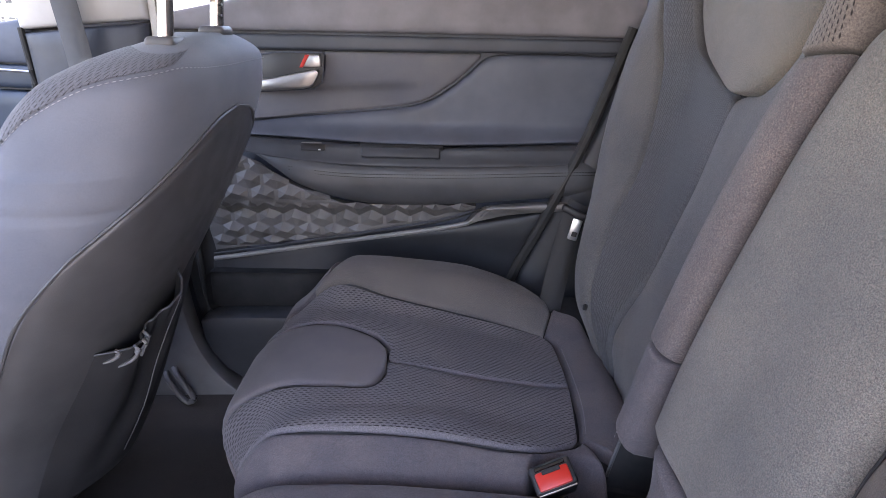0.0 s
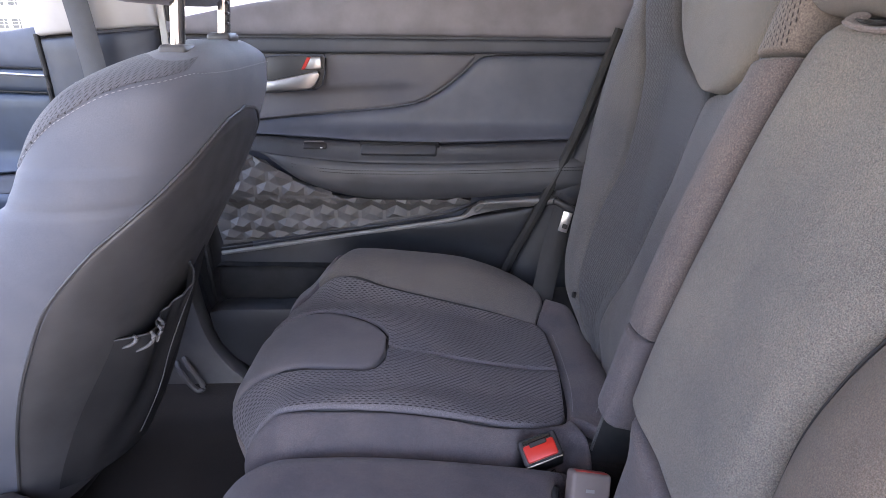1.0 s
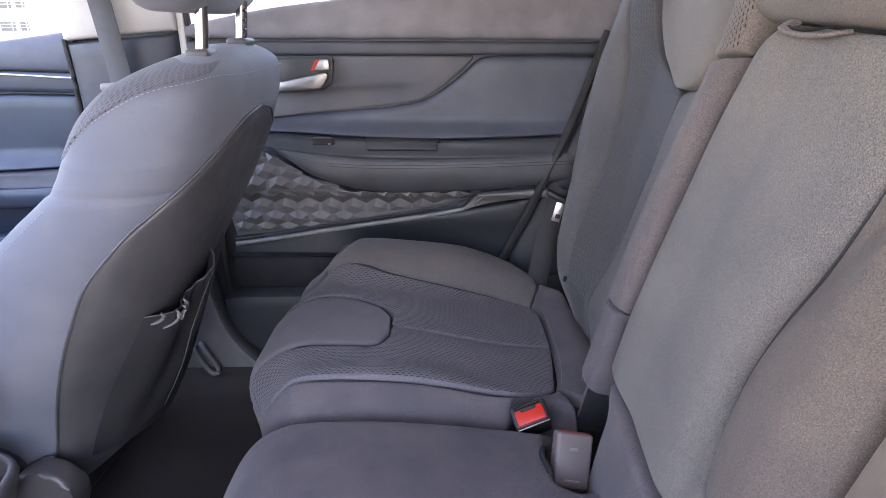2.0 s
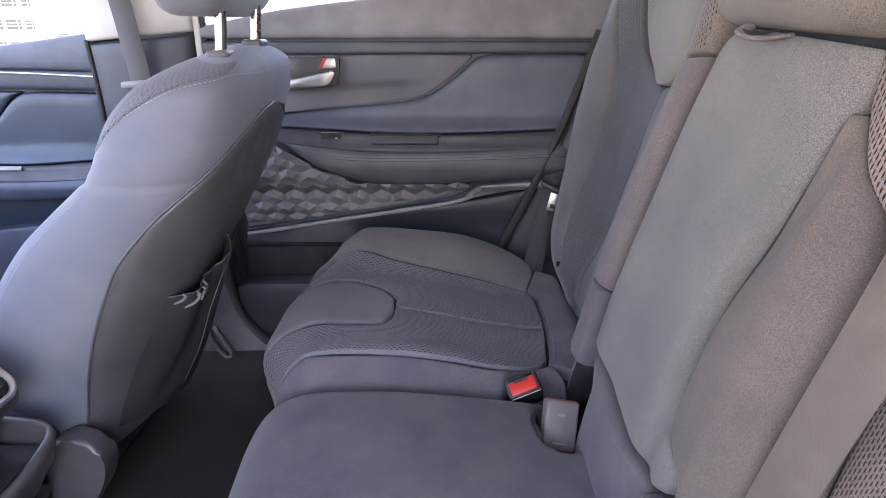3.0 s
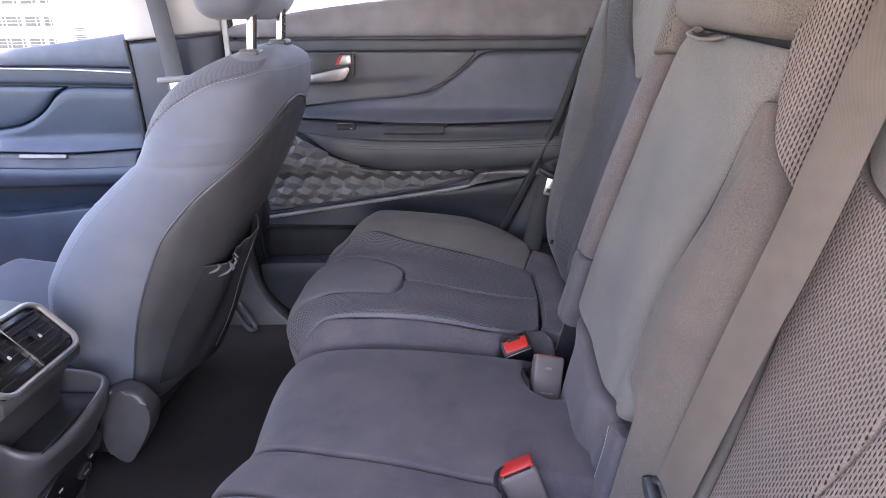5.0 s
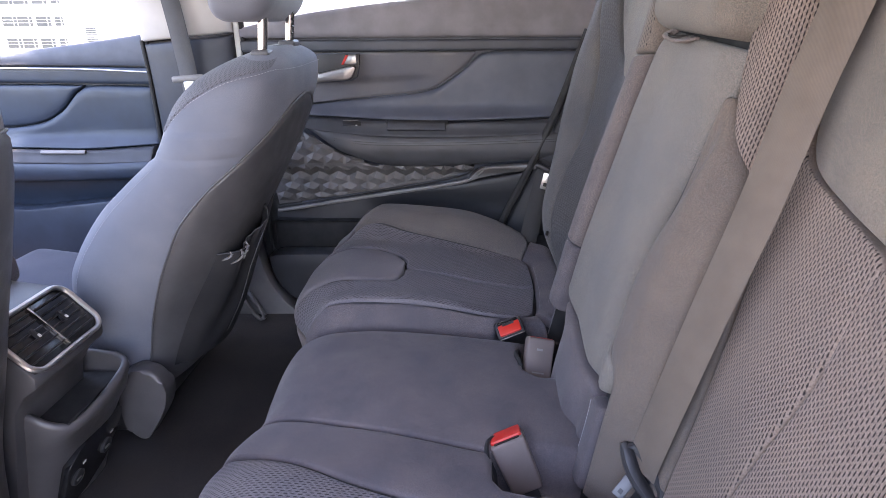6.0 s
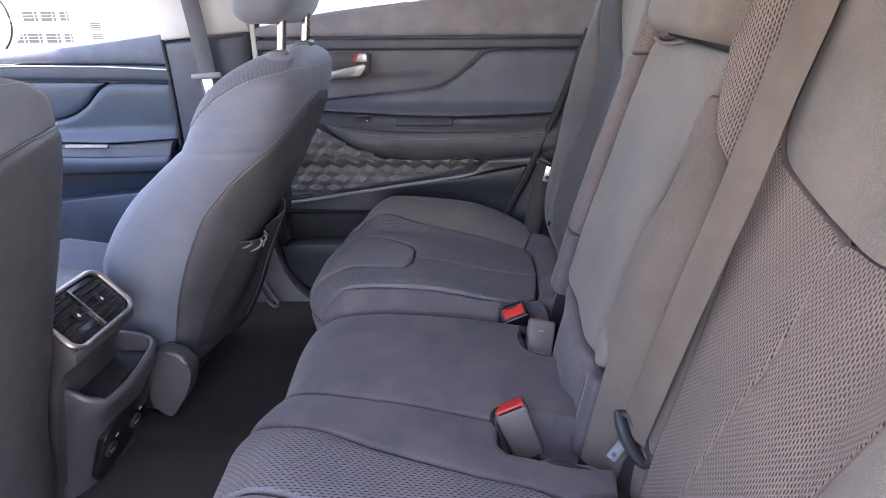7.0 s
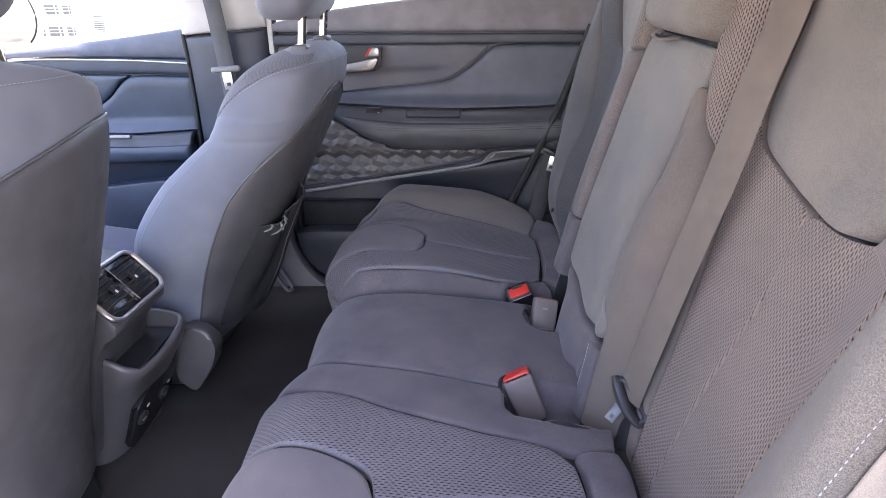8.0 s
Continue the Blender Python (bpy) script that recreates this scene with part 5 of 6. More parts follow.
def build_front_door():
    t = thing("front_door", "closed far front car door with charcoal trim and bright strip", "car door")
    part("door_shell", prism([(-1.75, 0.03), (-0.80, 0.03), (-0.775, 0.4), (-0.775, 0.82), (-1.3, 0.765), (-1.75, 0.73)], 0.815, 0.86, "y"), M_DOOR_SKY, t)
    panel("top_trim", t, M_DOOR_UP_SKY, [(-1.75, 0.745), (-1.36, 0.79), (-1.0, 0.826), (-0.766, 0.856)], [(-1.75, 0.735), (-1.36, 0.768), (-1.0, 0.772), (-0.772, 0.768)], on_front_door, 0.025, 0.003, 0.014, 0.008, 0.02, "soft upper trim coloured with sky blue")
    panel("trim_band", t, M_DOOR_SKY, [(-1.75, 0.732), (-1.36, 0.765), (-1.0, 0.769), (-0.772, 0.765)], [(-1.75, 0.705), (-1.36, 0.724), (-1.0, 0.723), (-0.772, 0.719)], on_front_door, 0.02, 0.002, 0.008, 0.005, 0.02)
    part("bright_strip", tube([on_front_door(x, z, 0.005) for x, z in ((-1.75, 0.728), (-1.36, 0.762), (-1.0, 0.7635), (-0.775, 0.754))], 0.0055, 8, flat=0.5, samples=20), M_SATIN, t, "bright metal strip")
    panel("insert", t, M_DOOR_SKY, [(-1.75, 0.70), (-1.36, 0.717), (-1.1, 0.719), (-0.985, 0.717)], [(-1.75, 0.58), (-1.234, 0.6), (-1.124, 0.616), (-1.057, 0.652), (-1.01, 0.698), (-0.985, 0.712)], lambda x, z, h: on_front_door(x, z, h - 0.006), 0.02, 0.002, 0.01, 0.006, 0.02)
    panel("mid_panel", t, M_DOOR_SKY, [(-1.75, 0.575), (-1.234, 0.596), (-1.124, 0.612), (-1.055, 0.648), (-1.006, 0.694), (-0.975, 0.712), (-0.94, 0.716), (-0.775, 0.714)],
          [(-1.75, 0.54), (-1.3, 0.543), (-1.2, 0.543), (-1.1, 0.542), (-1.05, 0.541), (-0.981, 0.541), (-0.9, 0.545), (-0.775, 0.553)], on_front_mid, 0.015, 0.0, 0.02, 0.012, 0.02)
    panel("armrest_top", t, M_LEDGE, [(-1.75, 0.536), (-1.2, 0.539), (-0.98, 0.537), (-0.785, 0.549)], [(-1.75, 0.5), (-1.2, 0.502), (-0.98, 0.501), (-0.79, 0.508)], on_front_mid, 0.02, 0.0, 0.005, 0.003, 0.02, "dark top of the armrest")
    panel("armrest", t, M_DOOR_SKY, [(-1.75, 0.505), (-1.2, 0.508), (-1.0, 0.507), (-0.79, 0.514)], [(-1.75, 0.44), (-1.2, 0.445), (-1.0, 0.45), (-0.79, 0.46)], lambda x, z, h: (x, 0.733 - h, z), 0.015, 0.004, 0.02, 0.016, 0.04, "padded armrest")
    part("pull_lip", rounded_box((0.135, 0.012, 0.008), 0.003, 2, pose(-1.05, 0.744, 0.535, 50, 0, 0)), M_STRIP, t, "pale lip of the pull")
    panel("lower_panel", t, M_DOOR_SKY, [(-1.75, 0.445), (-1.2, 0.45), (-1.0, 0.455), (-0.79, 0.465)], [(-1.75, 0.06), (-1.2, 0.06), (-1.0, 0.06), (-0.81, 0.06)], on_front_door, 0.03, 0.002, 0.014, 0.006, 0.02)
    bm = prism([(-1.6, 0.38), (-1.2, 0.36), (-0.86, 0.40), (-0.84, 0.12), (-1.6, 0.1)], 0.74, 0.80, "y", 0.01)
    part("bin", bm, M_DOOR_SKY, t, "moulded door bin")
    return t


build_front_door()


# ---------------------------------------------------------------- front seats
def build_front_seat(label, m, flip, full=True):
    """Reclined bucket seat, built for the right-hand place and laid by m; flip mirrors it."""
    t = thing("front_seat", label, "car seat", "front seats")
    rear_x = table([(0.10, -0.575), (0.20, -0.54), (0.30, -0.505), (0.40, -0.452), (0.50, -0.390), (0.60, -0.322), (0.68, -0.270), (0.735, -0.240), (0.78, -0.226), (0.815, -0.228), (0.84, -0.25)])
    front_x = table([(0.10, -0.70), (0.20, -0.715), (0.30, -0.715), (0.413, -0.71), (0.473, -0.678), (0.55, -0.612), (0.60, -0.55), (0.656, -0.478), (0.70, -0.450), (0.746, -0.42), (0.785, -0.378), (0.815, -0.335), (0.84, -0.285)])
    half = table([(0.10, 0.19), (0.25, 0.205), (0.40, 0.225), (0.55, 0.225), (0.65, 0.216), (0.74, 0.212), (0.785, 0.203), (0.808, 0.178), (0.825, 0.13), (0.835, 0.09), (0.84, 0.06)])
    crown = table([(0.10, 0.045), (0.3, 0.06), (0.45, 0.062), (0.6, 0.045), (0.72, 0.022), (0.8, 0.012), (0.84, 0.005)])
    hollow = table([(0.10, 0.10), (0.4, 0.10), (0.55, 0.07), (0.65, 0.03), (0.75, 0.01), (0.84, 0.0)])
    yc = 0.358
    sgn = -1.0 if flip else 1.0

    def world(p):
        return m @ Vector((p[0], sgn * p[1], p[2]))

    def ring(z):
        xe, xf, w, c, hol = float(rear_x(z)[0]), float(front_x(z)[0]), float(half(z)[0]), float(crown(z)[0]), float(hollow(z)[0])
        yc = 0.358 + 0.045 * smooth01((z - 0.78) / 0.055)
        pts = []
        for k in range(17):
            j = -1 + 2 * k / 16
            pts.append((xe + c * (1 - abs(j) ** 2.5), yc + w * 0.985 * j))
        for k in range(1, 8):
            u = k / 8
            pts.append((xe + (xf - xe) * u, yc + w + 0.016 * math.sin(math.pi * u) * (1 if z < 0.7 else 0.4)))
        for k in range(13):
            j = 1 - 2 * k / 12
            pts.append((xf + hol * smooth01((1 - abs(j)) / 0.5), yc + w * 0.98 * j))
        for k in range(1, 8):
            u = 1 - k / 8
            pts.append((xe + (xf - xe) * u, yc - w - 0.016 * math.sin(math.pi * u) * (1 if z < 0.7 else 0.4)))
        for _ in range(7):
            n = len(pts)
            pts = [((pts[i - 1][0] + 2 * pts[i][0] + pts[(i + 1) % n][0]) / 4, (pts[i - 1][1] + 2 * pts[i][1] + pts[(i + 1) % n][1]) / 4) for i in range(n)]
        return pts

    def place(pts, k):
        i = math.floor(k)
        f, a, b = k - i, pts[i % len(pts)], pts[(i + 1) % len(pts)]
        return (a[0] * (1 - f) + b[0] * f, a[1] * (1 - f) + b[1] * f)

    def strip(name, lows, highs, ks, steps, material, grow, parent, lab="", cap=False, ease=1.0, squeeze=None):
        """A piece of the seat's skin over the ring places ks, from the lows to the highs; its rim turns inwards."""
        verts, uvs, faces = [], [], []
        mm = len(ks)
        whole = mm > count
        for i in range(steps + 1):
            for j, k in enumerate(ks):
                z = lows[j] + (highs[j] - lows[j]) * (i / steps) ** ease
                pts = ring(z)
                if squeeze:
                    k = 8 + (k - 8) * float(squeeze(z)[0])
                a, b = place(pts, k - 1), place(pts, k + 1)
                nx, ny = b[1] - a[1], -(b[0] - a[0])
                l = math.hypot(nx, ny) + 1e-9
                edge = 0.0
                if not whole and j in (0, mm - 1):
                    edge = 1.0
                elif not whole and j in (1, mm - 2):
                    edge = 0.12
                if i == 0 or (i == steps and not cap):
                    edge = 1.0
                elif i == steps - 1 and not cap:
                    edge = max(edge, 0.12)
                g = grow - 0.007 * edge - (0.0045 * bell(z, 0.652, 0.004) if material == M_SEATSIDE else 0.0)
                p = place(pts, k)
                verts.append(world((p[0] + nx / l * g, p[1] + ny / l * g, z)))
                uvs.append((z * 1.2, k * 0.018))
        for i in range(steps):
            for j in range(mm - 1):
                a = i * mm + j
                b = i * mm if whole and j == mm - 2 else a + 1
                faces.append((a, b, b + mm, a + mm))
        if cap:
            o = steps * mm
            faces.append(tuple(o + j for j in range(mm - 1)))
        return link_mesh(name, verts, faces, material, parent, lab, uvs)

    count = len(ring(0.5))
    allk = list(range(count + 1))
    rear_k = [8 + 9.2 * q / 16 for q in range(-16, 17)]
    narrow = table([(0.1, 0.89), (0.225, 0.902), (0.351, 0.924), (0.471, 0.967), (0.566, 1.0), (0.66, 1.0), (0.76, 1.0)])
    strip("back_cover", [0.12] * len(allk), [0.84] * len(allk), allk, 110, M_SEATSIDE, 0.0, t, "smooth blue-grey cloth cover", cap=True, ease=0.8)
    drop = table([(0, 0.748), (2.5, 0.737), (4.4, 0.711), (6.5, 0.668), (8.1, 0.622), (8.8, 0.585), (9.2, 0.53)])
    if not full:
        rear_k = [8 + q for q in (-10.3, -10.1, -9.9, -9.6, -9.2)] + [8 - 8.8 + 18 * q / 36 for q in range(37)]
        drop = table([(-10.3, 0.6), (-9.9, 0.69), (-9.4, 0.728), (-8.5, 0.742), (-5, 0.737), (0, 0.716), (4, 0.694), (7, 0.66), (8.5, 0.61), (9.2, 0.53)])
    arch = [float(drop(abs(k - 8) if full else k - 8)[0]) for k in rear_k]
    strip("rear_panel", [0.12] * len(rear_k), arch, rear_k, 60, M_VINYL, 0.006, t, "dark vinyl rear panel", squeeze=narrow)
    perf_k = list(range(33, count + 2))
    seam = table([(30, 0.74), (34, 0.69), (36, 0.69), (38, 0.75), (40, 0.787), (42, 0.799), (44, 0.806), (45, 0.818), (46, 0.834)])
    top_edge = table([(33, 0.83), (38, 0.825), (40, 0.82), (42, 0.818), (44, 0.821), (46, 0.836)])
    strip("shoulder_patch", [float(seam(k)[0]) for k in perf_k], [float(top_edge(k)[0]) for k in perf_k], perf_k, 26, M_SHOULDER, 0.003, t, "perforated cloth shoulder", ease=0.8)
    strip("inner_body", [0.12] * len(allk), [0.84] * len(allk), allk, 30, M_BASE, -0.012, t, cap=True)
    def skin(k, z):
        q, a, c = place(ring(z), k), place(ring(z), k - 1), place(ring(z), k + 1)
        nx, ny = c[1] - a[1], -(c[0] - a[0])
        l = math.hypot(nx, ny)
        return world((q[0] + nx / l * 0.003, q[1] + ny / l * 0.003, z))
    stitches("stitching", t, [skin(k, float(seam(k)[0]) - 0.004) for k in (37, 38, 39, 40, 41, 42, 43, 44)] + [skin(k, z) for k, z in ((45, 0.804), (46, 0.803), (48, 0.802), (50, 0.802), (52, 0.803), (55, 0.804), (58, 0.804))], M_THREAD_PALE, 0.007, 0.0045, 0.0006)
    stitches("stitching", t, [skin(38, z) for z in (0.636, 0.6, 0.55, 0.5, 0.45, 0.4, 0.35)], M_THREAD_PALE, 0.007, 0.0045, 0.0005)
    rim = [skin(8 + (k - 8) * float(narrow(z)[0]), z) for k, z in zip(rear_k, arch)]
    rim = [skin(8 + (rear_k[0] - 8) * float(narrow(z)[0]), z) for z in (0.16, 0.24, 0.32, 0.4, 0.47)] + rim
    part("piping", tube(rim, 0.0022, 6, samples=110), M_VINYL, t, "raised edge of the rear panel")
    if full:
        # pocket with a gathered hem
        verts, faces = [], []
        nz, nu = 30, 120
        def pocket_point(u, rise, h=0.0):
            z = 0.17 + 0.268 * rise
            base = ring(z)
            k = (1.7 + rise) * (1 - u) + 14 * u
            a, b = base[int(k)], base[min(int(k) + 1, 16)]
            f = k - int(k)
            x, y = a[0] * (1 - f) + b[0] * f, a[1] * (1 - f) + b[1] * f
            bulge = 0.003 + 0.009 * smooth01(u / 0.12) + 0.058 * math.sin(math.pi * u) ** 0.8 * (0.35 + 0.65 * math.sin(math.pi * min(1.0, 0.12 + 0.72 * rise)))
            sway = 0.011 * math.sin(u * 24 + 2.0 * math.sin(z * 14)) * rise
            top = smooth01((rise - 0.7) / 0.3)
            lean = u * 62 + 9 * rise
            pleat = 0.006 * abs(math.sin(lean)) * top * bell(u, 0.22, 0.16)
            return world((x + bulge + sway + pleat + h, y, z - 0.004 * math.sin(math.pi * u) * rise + 0.118 * rise * smooth01((u - 0.06) / 0.62)))
        for i in range(nz + 1):
            for j in range(nu + 1):
                verts.append(pocket_point(j / nu, i / nz))
        for i in range(nz):
            for j in range(nu):
                a = i * (nu + 1) + j
                faces.append((a, a + 1, a + nu + 2, a + nu + 1))
        pk = link_mesh("map_pocket", verts, faces, M_POCKET, t, "dark sagging pocket on the seat back")
        part("hem", tube([pocket_point(j / 60, 1.0) for j in range(61)], lambda u: 0.0022, 7, samples=120), M_POCKET, pk, "gathered elastic hem")
        for k, long in enumerate((0.7, 1.15, 0.6, 1.3)):
            u = 0.04 + 0.042 * k
            curl = [pocket_point(u + 0.045 * q * long - 0.05 * q * q * long, 1.012 - 0.1 * q * long, 0.002 + 0.005 * math.sin(math.pi * q)) for q in (0, 0.25, 0.5, 0.75, 1.0)]
            part("pleat", tube(curl, lambda v: 0.0056 * (0.35 + 0.65 * math.sin(math.pi * (0.15 + 0.85 * v)) ** 0.8), 8, samples=14, flat=0.5), M_PLEAT_LIT, pk, "curled gather of the hem")
        for u, low in ((0.34, 0.1),):
            part("seam", tube([pocket_point(u + 0.03 * (1 - q), low + (1 - low) * q, 0.001) for q in (0, 0.3, 0.6, 1.0)], 0.0009, 5, samples=20), M_SCUFF, pk, "thin pale seam")
        # recliner cover low on the inner side
        rim_line = spline([(-0.60, 0.15), (-0.594, 0.19), (-0.575, 0.211), (-0.548, 0.218), (-0.524, 0.216), (-0.506, 0.202), (-0.496, 0.178), (-0.497, 0.153), (-0.508, 0.121), (-0.54, 0.069), (-0.563, 0.042), (-0.588, 0.056), (-0.60, 0.088), (-0.60, 0.15)])
        bm = prism([tuple(rim_line(k / 48)) for k in range(48)], 0.112, 0.155, "y")
        caps = [f for f in bm.faces if len(f.verts) > 10]
        bmesh.ops.bevel(bm, geom=[e for f in caps for e in f.edges], offset=0.009, segments=4, profile=0.5, affect="EDGES")
        bmesh.ops.transform(bm, matrix=m, verts=bm.verts)
        part("recliner_cover", bm, M_CONSOLE, t, "grey plastic recliner cover")
    # seat base and cushion
    bm = rounded_box((0.50, 0.46, 0.13), 0.05, 5)
    for v in bm.verts:
        q = Vector(v.co)
        v.co = world((q.x - 0.83, q.y + yc, q.z + 0.235 - 0.12 * (q.x + 0.1)))
    part("cushion", bm, M_CUSHION_SHADED, t, "cloth cushion with its shade put into a dark blue-grey")
    bm = rounded_box((0.42, 0.40, 0.15), 0.03, 3)
    for v in bm.verts:
        q = Vector(v.co)
        v.co = world((q.x - 0.80, q.y + yc, q.z + 0.09))
    part("base", bm, M_BLACK, t, "black plastic base")
    # headrest with chrome posts
    for dy in (-0.066, 0.066):
        p = part("headrest_post", tube([world((-0.266 + 0.1 * dy, yc + dy, 0.82)), world((-0.26 + 0.1 * dy, yc + dy, 0.87)), world((-0.252 + 0.1 * dy, yc + dy, 0.94))], 0.0092, 14, samples=4), M_CHROME, t, "chrome headrest post")
        if dy > 0:
            for k in range(4):
                q = world((-0.252 + 0.0017 * k, yc + dy - 0.004, 0.862 + 0.014 * k))
                part("notch", rounded_box((0.005, 0.01, 0.004), 0.0012, 1, Matrix.Translation(q + Vector((0.0045, -sgn * 0.002, 0)))), M_BLACK, p)
        part("post_guide", rounded_box((0.036, 0.044, 0.014), 0.006, 4, Matrix.Translation(world((-0.265 + 0.1 * dy, yc + dy, 0.835 + 0.1 * dy)))), M_SCUFF, t, "grey plastic post guide")
    bm = rounded_box((0.13, 0.265, 0.2), 0.045, 6)
    for v in bm.verts:
        q = Vector(v.co)
        v.co = world((q.x * (1 + 0.4 * q.z) - 0.275 + 0.25 * q.z, q.y + yc, q.z + 0.985))
    part("headrest", bm, M_SEATSIDE, t, "rounded grey headrest")
    return t


build_front_seat("reclined front passenger seat in blue-grey cloth with dark vinyl back", pose(0, 0, 0), False)
hinge = Vector((-0.55, 0, 0.2))
build_front_seat("more upright driver's seat in blue-grey cloth with dark vinyl back", pose(-0.075, 0, -0.035) @ Matrix.Translation(hinge) @ pose(0, 0, 0, 0, -13, 0) @ Matrix.Translation(-hinge), True, False)


# ---------------------------------------------------------------- rear end of the centre console
def build_console():
    t = thing("centre_console", "dark plastic centre console end with air vents and sockets", "car console")
    low = [(-1.3, 0.0), (-0.66, 0.0), (-0.642, 0.04), (-0.62, 0.10), (-0.603, 0.15), (-0.575, 0.20), (-0.56, 0.236), (-1.3, 0.236)]
    part("body", prism(low, -0.085, 0.075, "y", 0.006), M_CONSOLE, t, "dark grey moulded body")
    neck = [(-1.3, 0.05), (-0.66, 0.05), (-0.612, 0.24), (-0.6, 0.29), (-0.575, 0.325), (-0.55, 0.343), (-0.546, 0.364), (-0.613, 0.440), (-0.70, 0.452), (-1.3, 0.455)]
    part("vent_housing", prism(neck, -0.134, 0.05, "y", 0.006), M_CONSOLE, t, "dark grey vent housing")
    # raised rim round the open tray
    rim = [(-0.80, -0.112, 0.29), (-0.68, -0.113, 0.285), (-0.605, -0.112, 0.277), (-0.57, -0.105, 0.256), (-0.548, -0.085, 0.243), (-0.534, -0.035, 0.25), (-0.528, 0.035, 0.266), (-0.536, 0.076, 0.275), (-0.57, 0.09, 0.282), (-0.68, 0.09, 0.288)]
    verts, faces = [], []
    c = spline(rim)
    for k in range(61):
        p = c(k / 60)
        q = c(min(1, k / 60 + 0.01)) - c(max(0, k / 60 - 0.01))
        nx, ny = q[1], -q[0]
        l = math.hypot(nx, ny)
        nx, ny = nx / l, ny / l
        for off, z, shift in ((0.0, 0.0, -0.105), (0.0, 0.04, -0.09), (0.0, 0.1, -0.069), (0.0, 0.15, -0.051), (0.0, 0.19, -0.03), (0.0, 0.215, -0.012), (0.003, p[2] - 0.012, 0.0), (0.001, p[2] - 0.003, 0.0), (-0.003, p[2], 0.0),
                              (-0.008, p[2] - 0.001, 0.0), (-0.011, p[2] - 0.006, 0.0), (-0.012, 0.225, 0.0)):
            verts.append((p[0] + nx * off + shift, p[1] + ny * off, z))
    for k in range(60):
        for g in range(11):
            a = k * 12 + g
            faces.append((a, a + 12, a + 13, a + 1))
    link_mesh("outer_shell", verts, faces, M_CONSOLE, t, "smooth grey shell with an open tray rim")
    # armrest lid ahead of the vents
    part("armrest_lid", rounded_box((0.36, 0.19, 0.06), 0.02, 4, pose(-0.88, -0.01, 0.465)), M_CLOTH_PLAIN, t, "padded console lid")
    part("tray_floor", rounded_box((0.10, 0.16, 0.006), 0.002, 1, pose(-0.60, -0.01, 0.243)), M_GAP_THREAD, t, "near-black plate for the shaded tray floor")
    # vent face, tilted to the rear: u across, v up the slope
    o = Vector((-0.547, -0.042, 0.3675))
    up = Vector((-0.673, 0, 0.740)).normalized()
    nrm = Vector((0.740, 0, 0.673)).normalized()
    W, H = 0.172, 0.1
    def at(u, v, h):
        return o + Vector((0, u, 0)) + up * v + nrm * h
    def block(name, u0, u1, v0, v1, h0, h1, material, parent, lab="", bevel=0.0015):
        bm = rounded_box((u1 - u0, v1 - v0, h1 - h0), bevel, 2)
        for q in bm.verts:
            c = Vector(q.co)
            q.co = at((u0 + u1) / 2 + c.x, (v0 + v1) / 2 + c.y, (h0 + h1) / 2 + c.z)
        return part(name, bm, material, parent, lab)
    vent = block("vent", -W / 2, W / 2, 0.002, H + 0.002, -0.002, 0.003, M_GLOSS, t, "black air vent in a bright frame")
    r = 0.02
    loop = []
    for cx, cy, a0 in ((W / 2 - r, H - r, 0), (-W / 2 + r, H - r, 90), (-W / 2 + r, r, 180), (W / 2 - r, r, 270)):
        for k in range(6):
            a = math.radians(a0 + 18 * k)
            u, v = cx + r * math.cos(a), cy + r * math.sin(a)
            loop.append(at(u * (1 + 0.05 * (1 - (2 * v / H - 1) ** 2)), H / 2 + (v - H / 2) * (1 + 0.06 * (1 - (2 * u / W) ** 2)), 0.005))
    part("frame", tube(loop, 0.005, 8, closed=True, up=tuple(nrm)), M_SATIN, vent, "bright chrome frame")
    block("divider", -0.002, 0.002, 0.006, H - 0.006, 0.003, 0.0085, M_CHROME, vent, "bright divider")
    for s in (-1, 1):
        for k in range(6):
            v = 0.016 + k * 0.0138
            block("slat", s * 0.042 - 0.036, s * 0.042 + 0.036, v - 0.0016, v + 0.0016, 0.002, 0.0075, M_BLACK, vent)
        block("tab", s * 0.034 - 0.003, s * 0.034 + 0.003, 0.04, 0.062, 0.006, 0.013, M_BLACK, vent, "black vent tab")
        block("tab_mark", s * 0.034 - 0.002, s * 0.034 + 0.002, 0.042, 0.049, 0.013, 0.0142, M_PRINT, vent)
    # socket panel, leaning with the console's rear face
    lean = Matrix(((1, 0, 0.33, -0.033), (0, 1, 0, 0), (0, 0, 1, 0), (0, 0, 0, 1)))
    def leaning(bm):
        bmesh.ops.transform(bm, matrix=lean, verts=bm.verts)
        return bm
    face = part("socket_panel", leaning(prism([(-0.084, 0.05), (-0.07, 0.025), (-0.01, 0.03), (0.045, 0.052), (0.08, 0.09), (0.094, 0.125), (0.088, 0.152), (0.06, 0.166), (-0.045, 0.155), (-0.076, 0.135)], -0.612, -0.594, "x", 0.004)), M_GLOSS, t, "gloss black socket panel")
    for y in (-0.055, 0.034):
        port = part("socket", leaning(tube([(-0.598, y, 0.095), (-0.589, y, 0.096)], 0.0155, 20)), M_BLACK, face, "round charging socket")
        part("socket_rim", leaning(tube([(-0.5885, y + 0.0145 * math.cos(math.radians(a)), 0.096 + 0.0145 * math.sin(math.radians(a))) for a in range(0, 360, 20)], 0.0015, 6, closed=True, up=(1, 0, 0))), M_BLACK, port)
        part("socket_tongue", leaning(rounded_box((0.003, 0.014, 0.004), 0.0008, 1, pose(-0.588, y, 0.093))), M_SATIN, port)
        part("mark", leaning(rounded_box((0.001, 0.009, 0.005), 0, 1, pose(-0.5925, y + 0.02, 0.114))), M_PRINT, face)
    return t


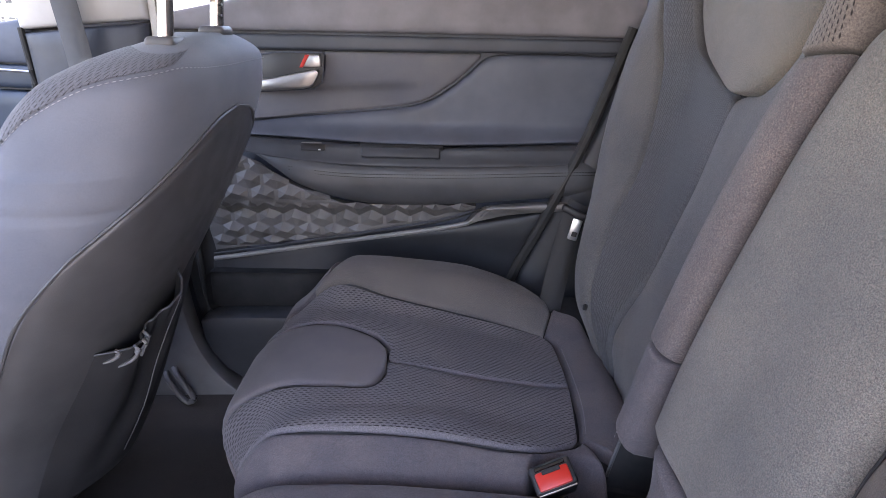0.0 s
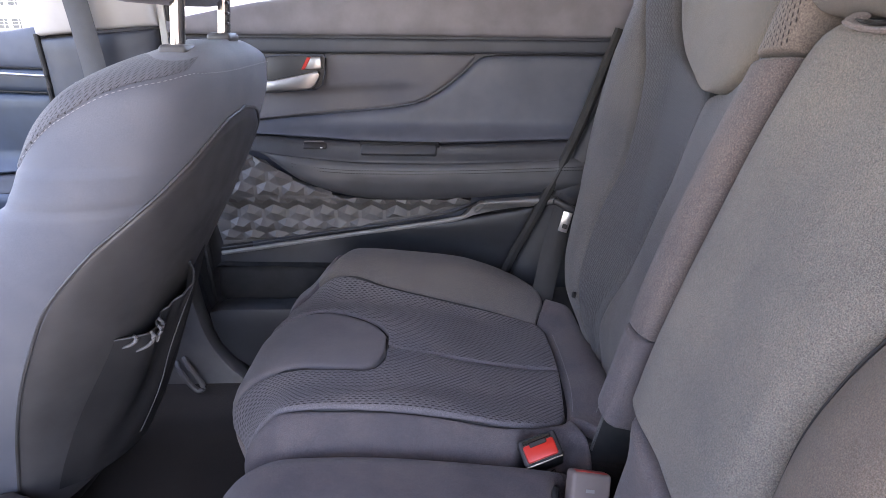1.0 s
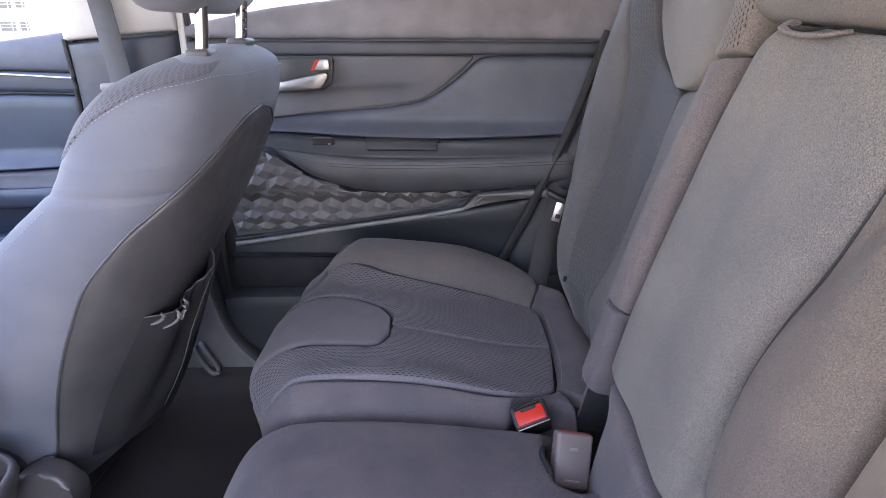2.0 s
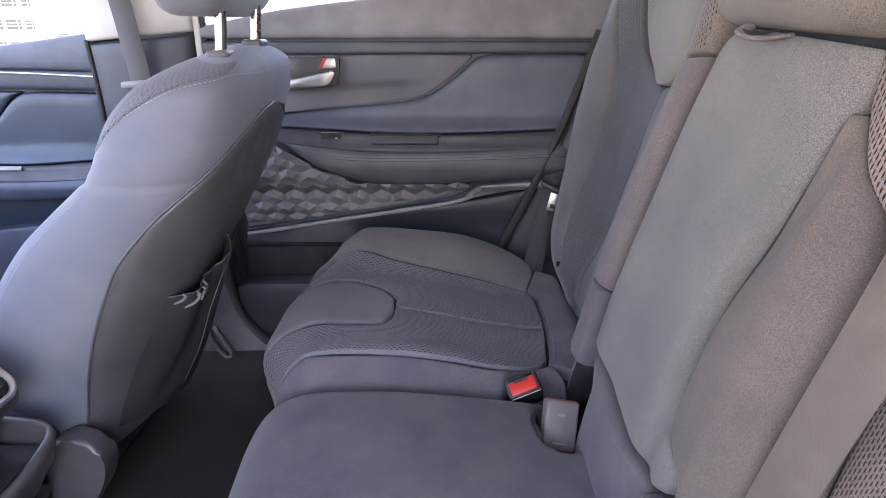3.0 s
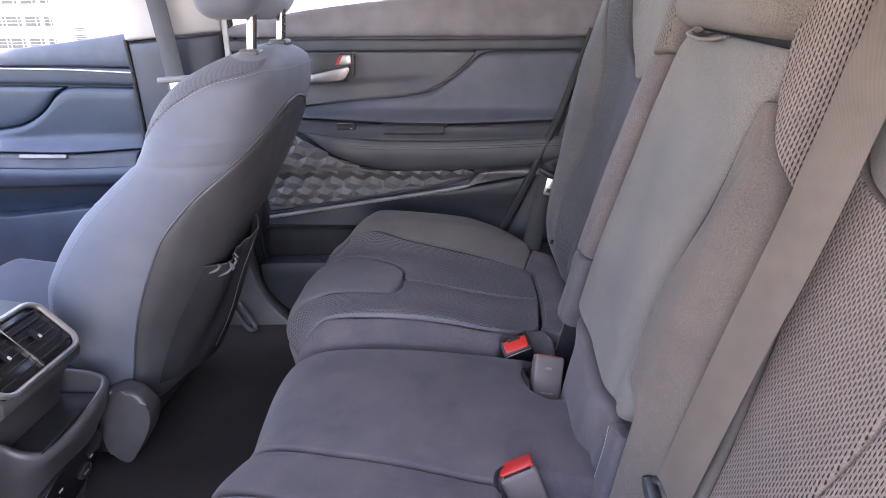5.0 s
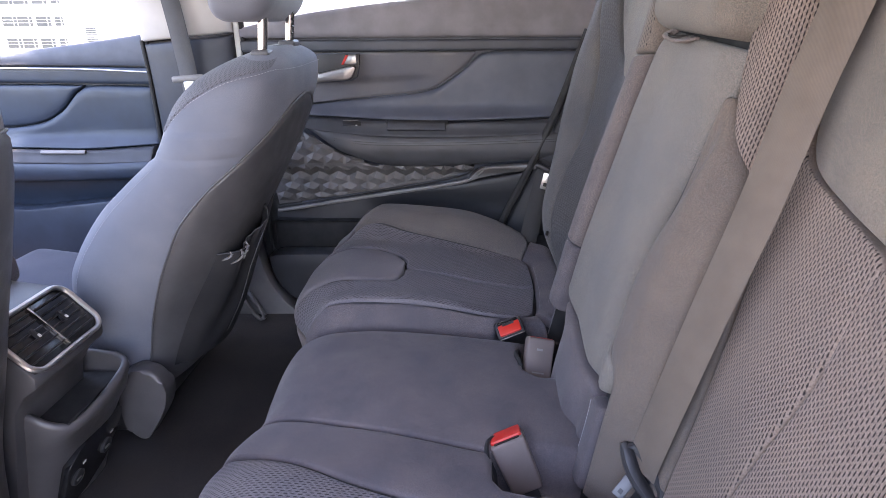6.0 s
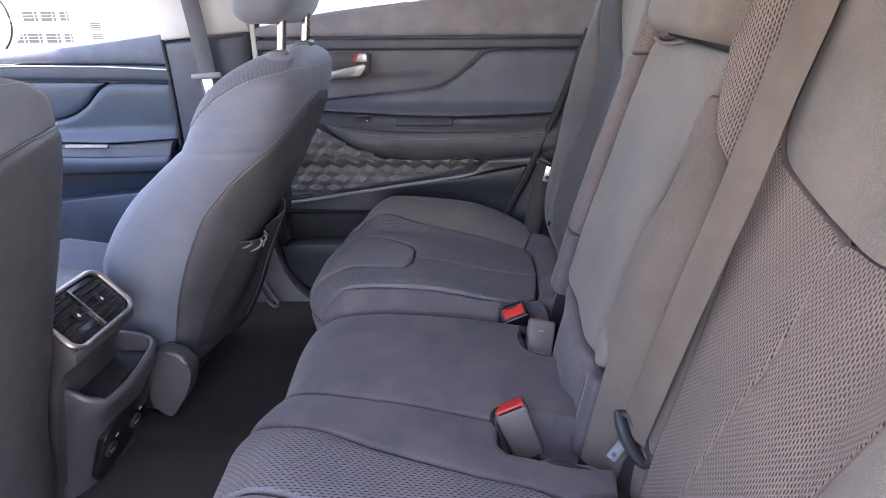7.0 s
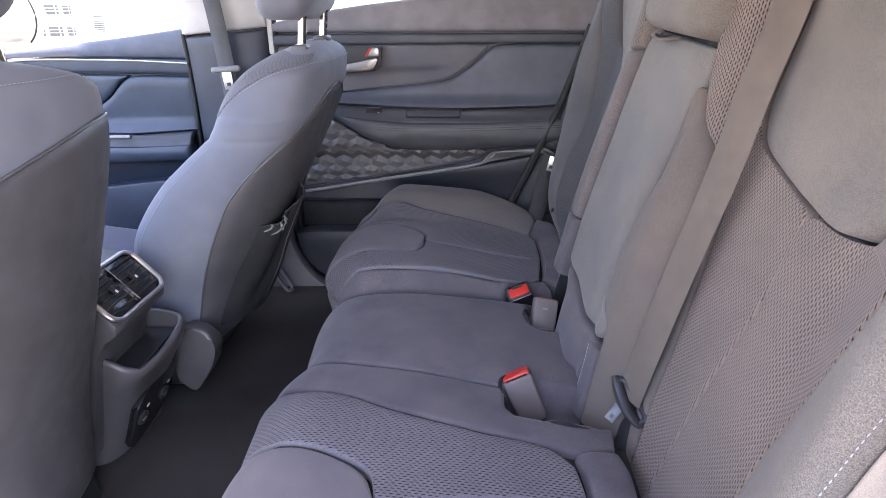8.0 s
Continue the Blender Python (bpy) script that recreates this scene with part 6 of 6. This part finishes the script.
build_console()


# ---------------------------------------------------------------- outside
def build_outside():
    # level round the car, then falling away to lower land
    verts, faces = [], []
    rings = [0, 2, 4, 7, 10, 14, 19, 25, 32, 40, 55, 80, 130, 220, 400, 900, 2500]
    for r in rings:
        for k in range(48):
            a = 2 * math.pi * k / 48
            verts.append((r * math.cos(a), r * math.sin(a), GROUND_Z - 11.0 * smooth01((r - 10) / 60)))
    for i in range(len(rings) - 1):
        for k in range(48):
            a, c = i * 48 + k, i * 48 + (k + 1) % 48
            faces.append((a, a + 48, c + 48, c))
    g = link_mesh("ground", verts, faces, plastic("pale_paving", (0.2, 0.175, 0.15), 0.85, 60, 0.3))
    tagged(g, "pale sunlit paving round the car, falling away", "ground", kind="structure")
    t = thing("building", "pale distant building with rows of grey windows", "building")
    wall = plastic("white_render", (0.82, 0.81, 0.79), 0.85, 20, 0.1)
    dark = plastic("grey_window", (0.06, 0.064, 0.066), 0.3, 10, 0.0)
    part("wall", rounded_box((90, 10, 22), 0.05, 1, pose(-65, 90.2, -1.0)), wall, t)
    part("roof", rounded_box((91, 11, 0.5), 0.05, 1, pose(-65, 90.2, 10.2)), wall, t)
    def window(x, z, wide, high):
        w = part("window", rounded_box((wide, 0.12, high), 0.02, 1, pose(x, 85.15, z)), dark, t)
        part("sill", rounded_box((wide + 0.1, 0.22, 0.1), 0.01, 1, pose(x, 85.1, z - high / 2 - 0.06)), wall, w)
        for dz in (-0.15, 0.25):
            part("blind_slat", rounded_box((wide, 0.05, 0.07), 0.0, 1, pose(x, 85.07, z + dz)), wall, w)
        part("mullion", rounded_box((0.07, 0.06, high), 0.0, 1, pose(x + 0.3 * wide, 85.07, z)), wall, w)
    for z in (-7.9, -5.0, -2.05, 0.85, 3.8, 6.7):
        for x in (-65.9, -63.6, -60.9):
            window(x, z, 2.1, 1.3)
        window(-58.6, z, 1.2, 1.2)
    # louvred grille beside the windows
    g = part("grille", rounded_box((1.6, 0.1, 2.2), 0.02, 1, pose(-54.3, 85.15, -1.1)), dark, t)
    for k in range(7):
        part("slat", rounded_box((1.6, 0.05, 0.09), 0.0, 1, pose(-54.3, 85.07, -1.98 + 0.29 * k)), wall, g)


build_outside()


def build_mirror():
    t = thing("door_mirror", "white door mirror housing outside the far front door", "car mirror")
    bm = bmesh.new()
    bmesh.ops.create_uvsphere(bm, u_segments=28, v_segments=16, radius=1.0)
    for v in bm.verts:
        c = v.co
        k = 1 - 0.25 * max(0, -c.z)
        v.co = Vector((MIRROR[0] + c.x * 0.10 * k, MIRROR[1] + c.y * 0.12, MIRROR[2] + c.z * 0.105))
    part("housing", bm, M_PAINT, t, "white painted housing")
    loop = [(MIRROR[0] + 0.102 * math.cos(math.radians(a)), MIRROR[1] - 0.015, MIRROR[2] + 0.107 * math.sin(math.radians(a))) for a in range(-75, 80, 8)]
    part("seam", tube(loop, 0.003, 6), M_SEAL, t, "dark seam round the housing")
    part("foot", rounded_box((0.05, 0.14, 0.05), 0.015, 3, pose(MIRROR[0] + 0.06, MIRROR[1] - 0.1, MIRROR[2] - 0.105)), M_GREY, t, "grey mirror foot")


MIRROR = (-1.49, 1.02, 0.89)
build_mirror()
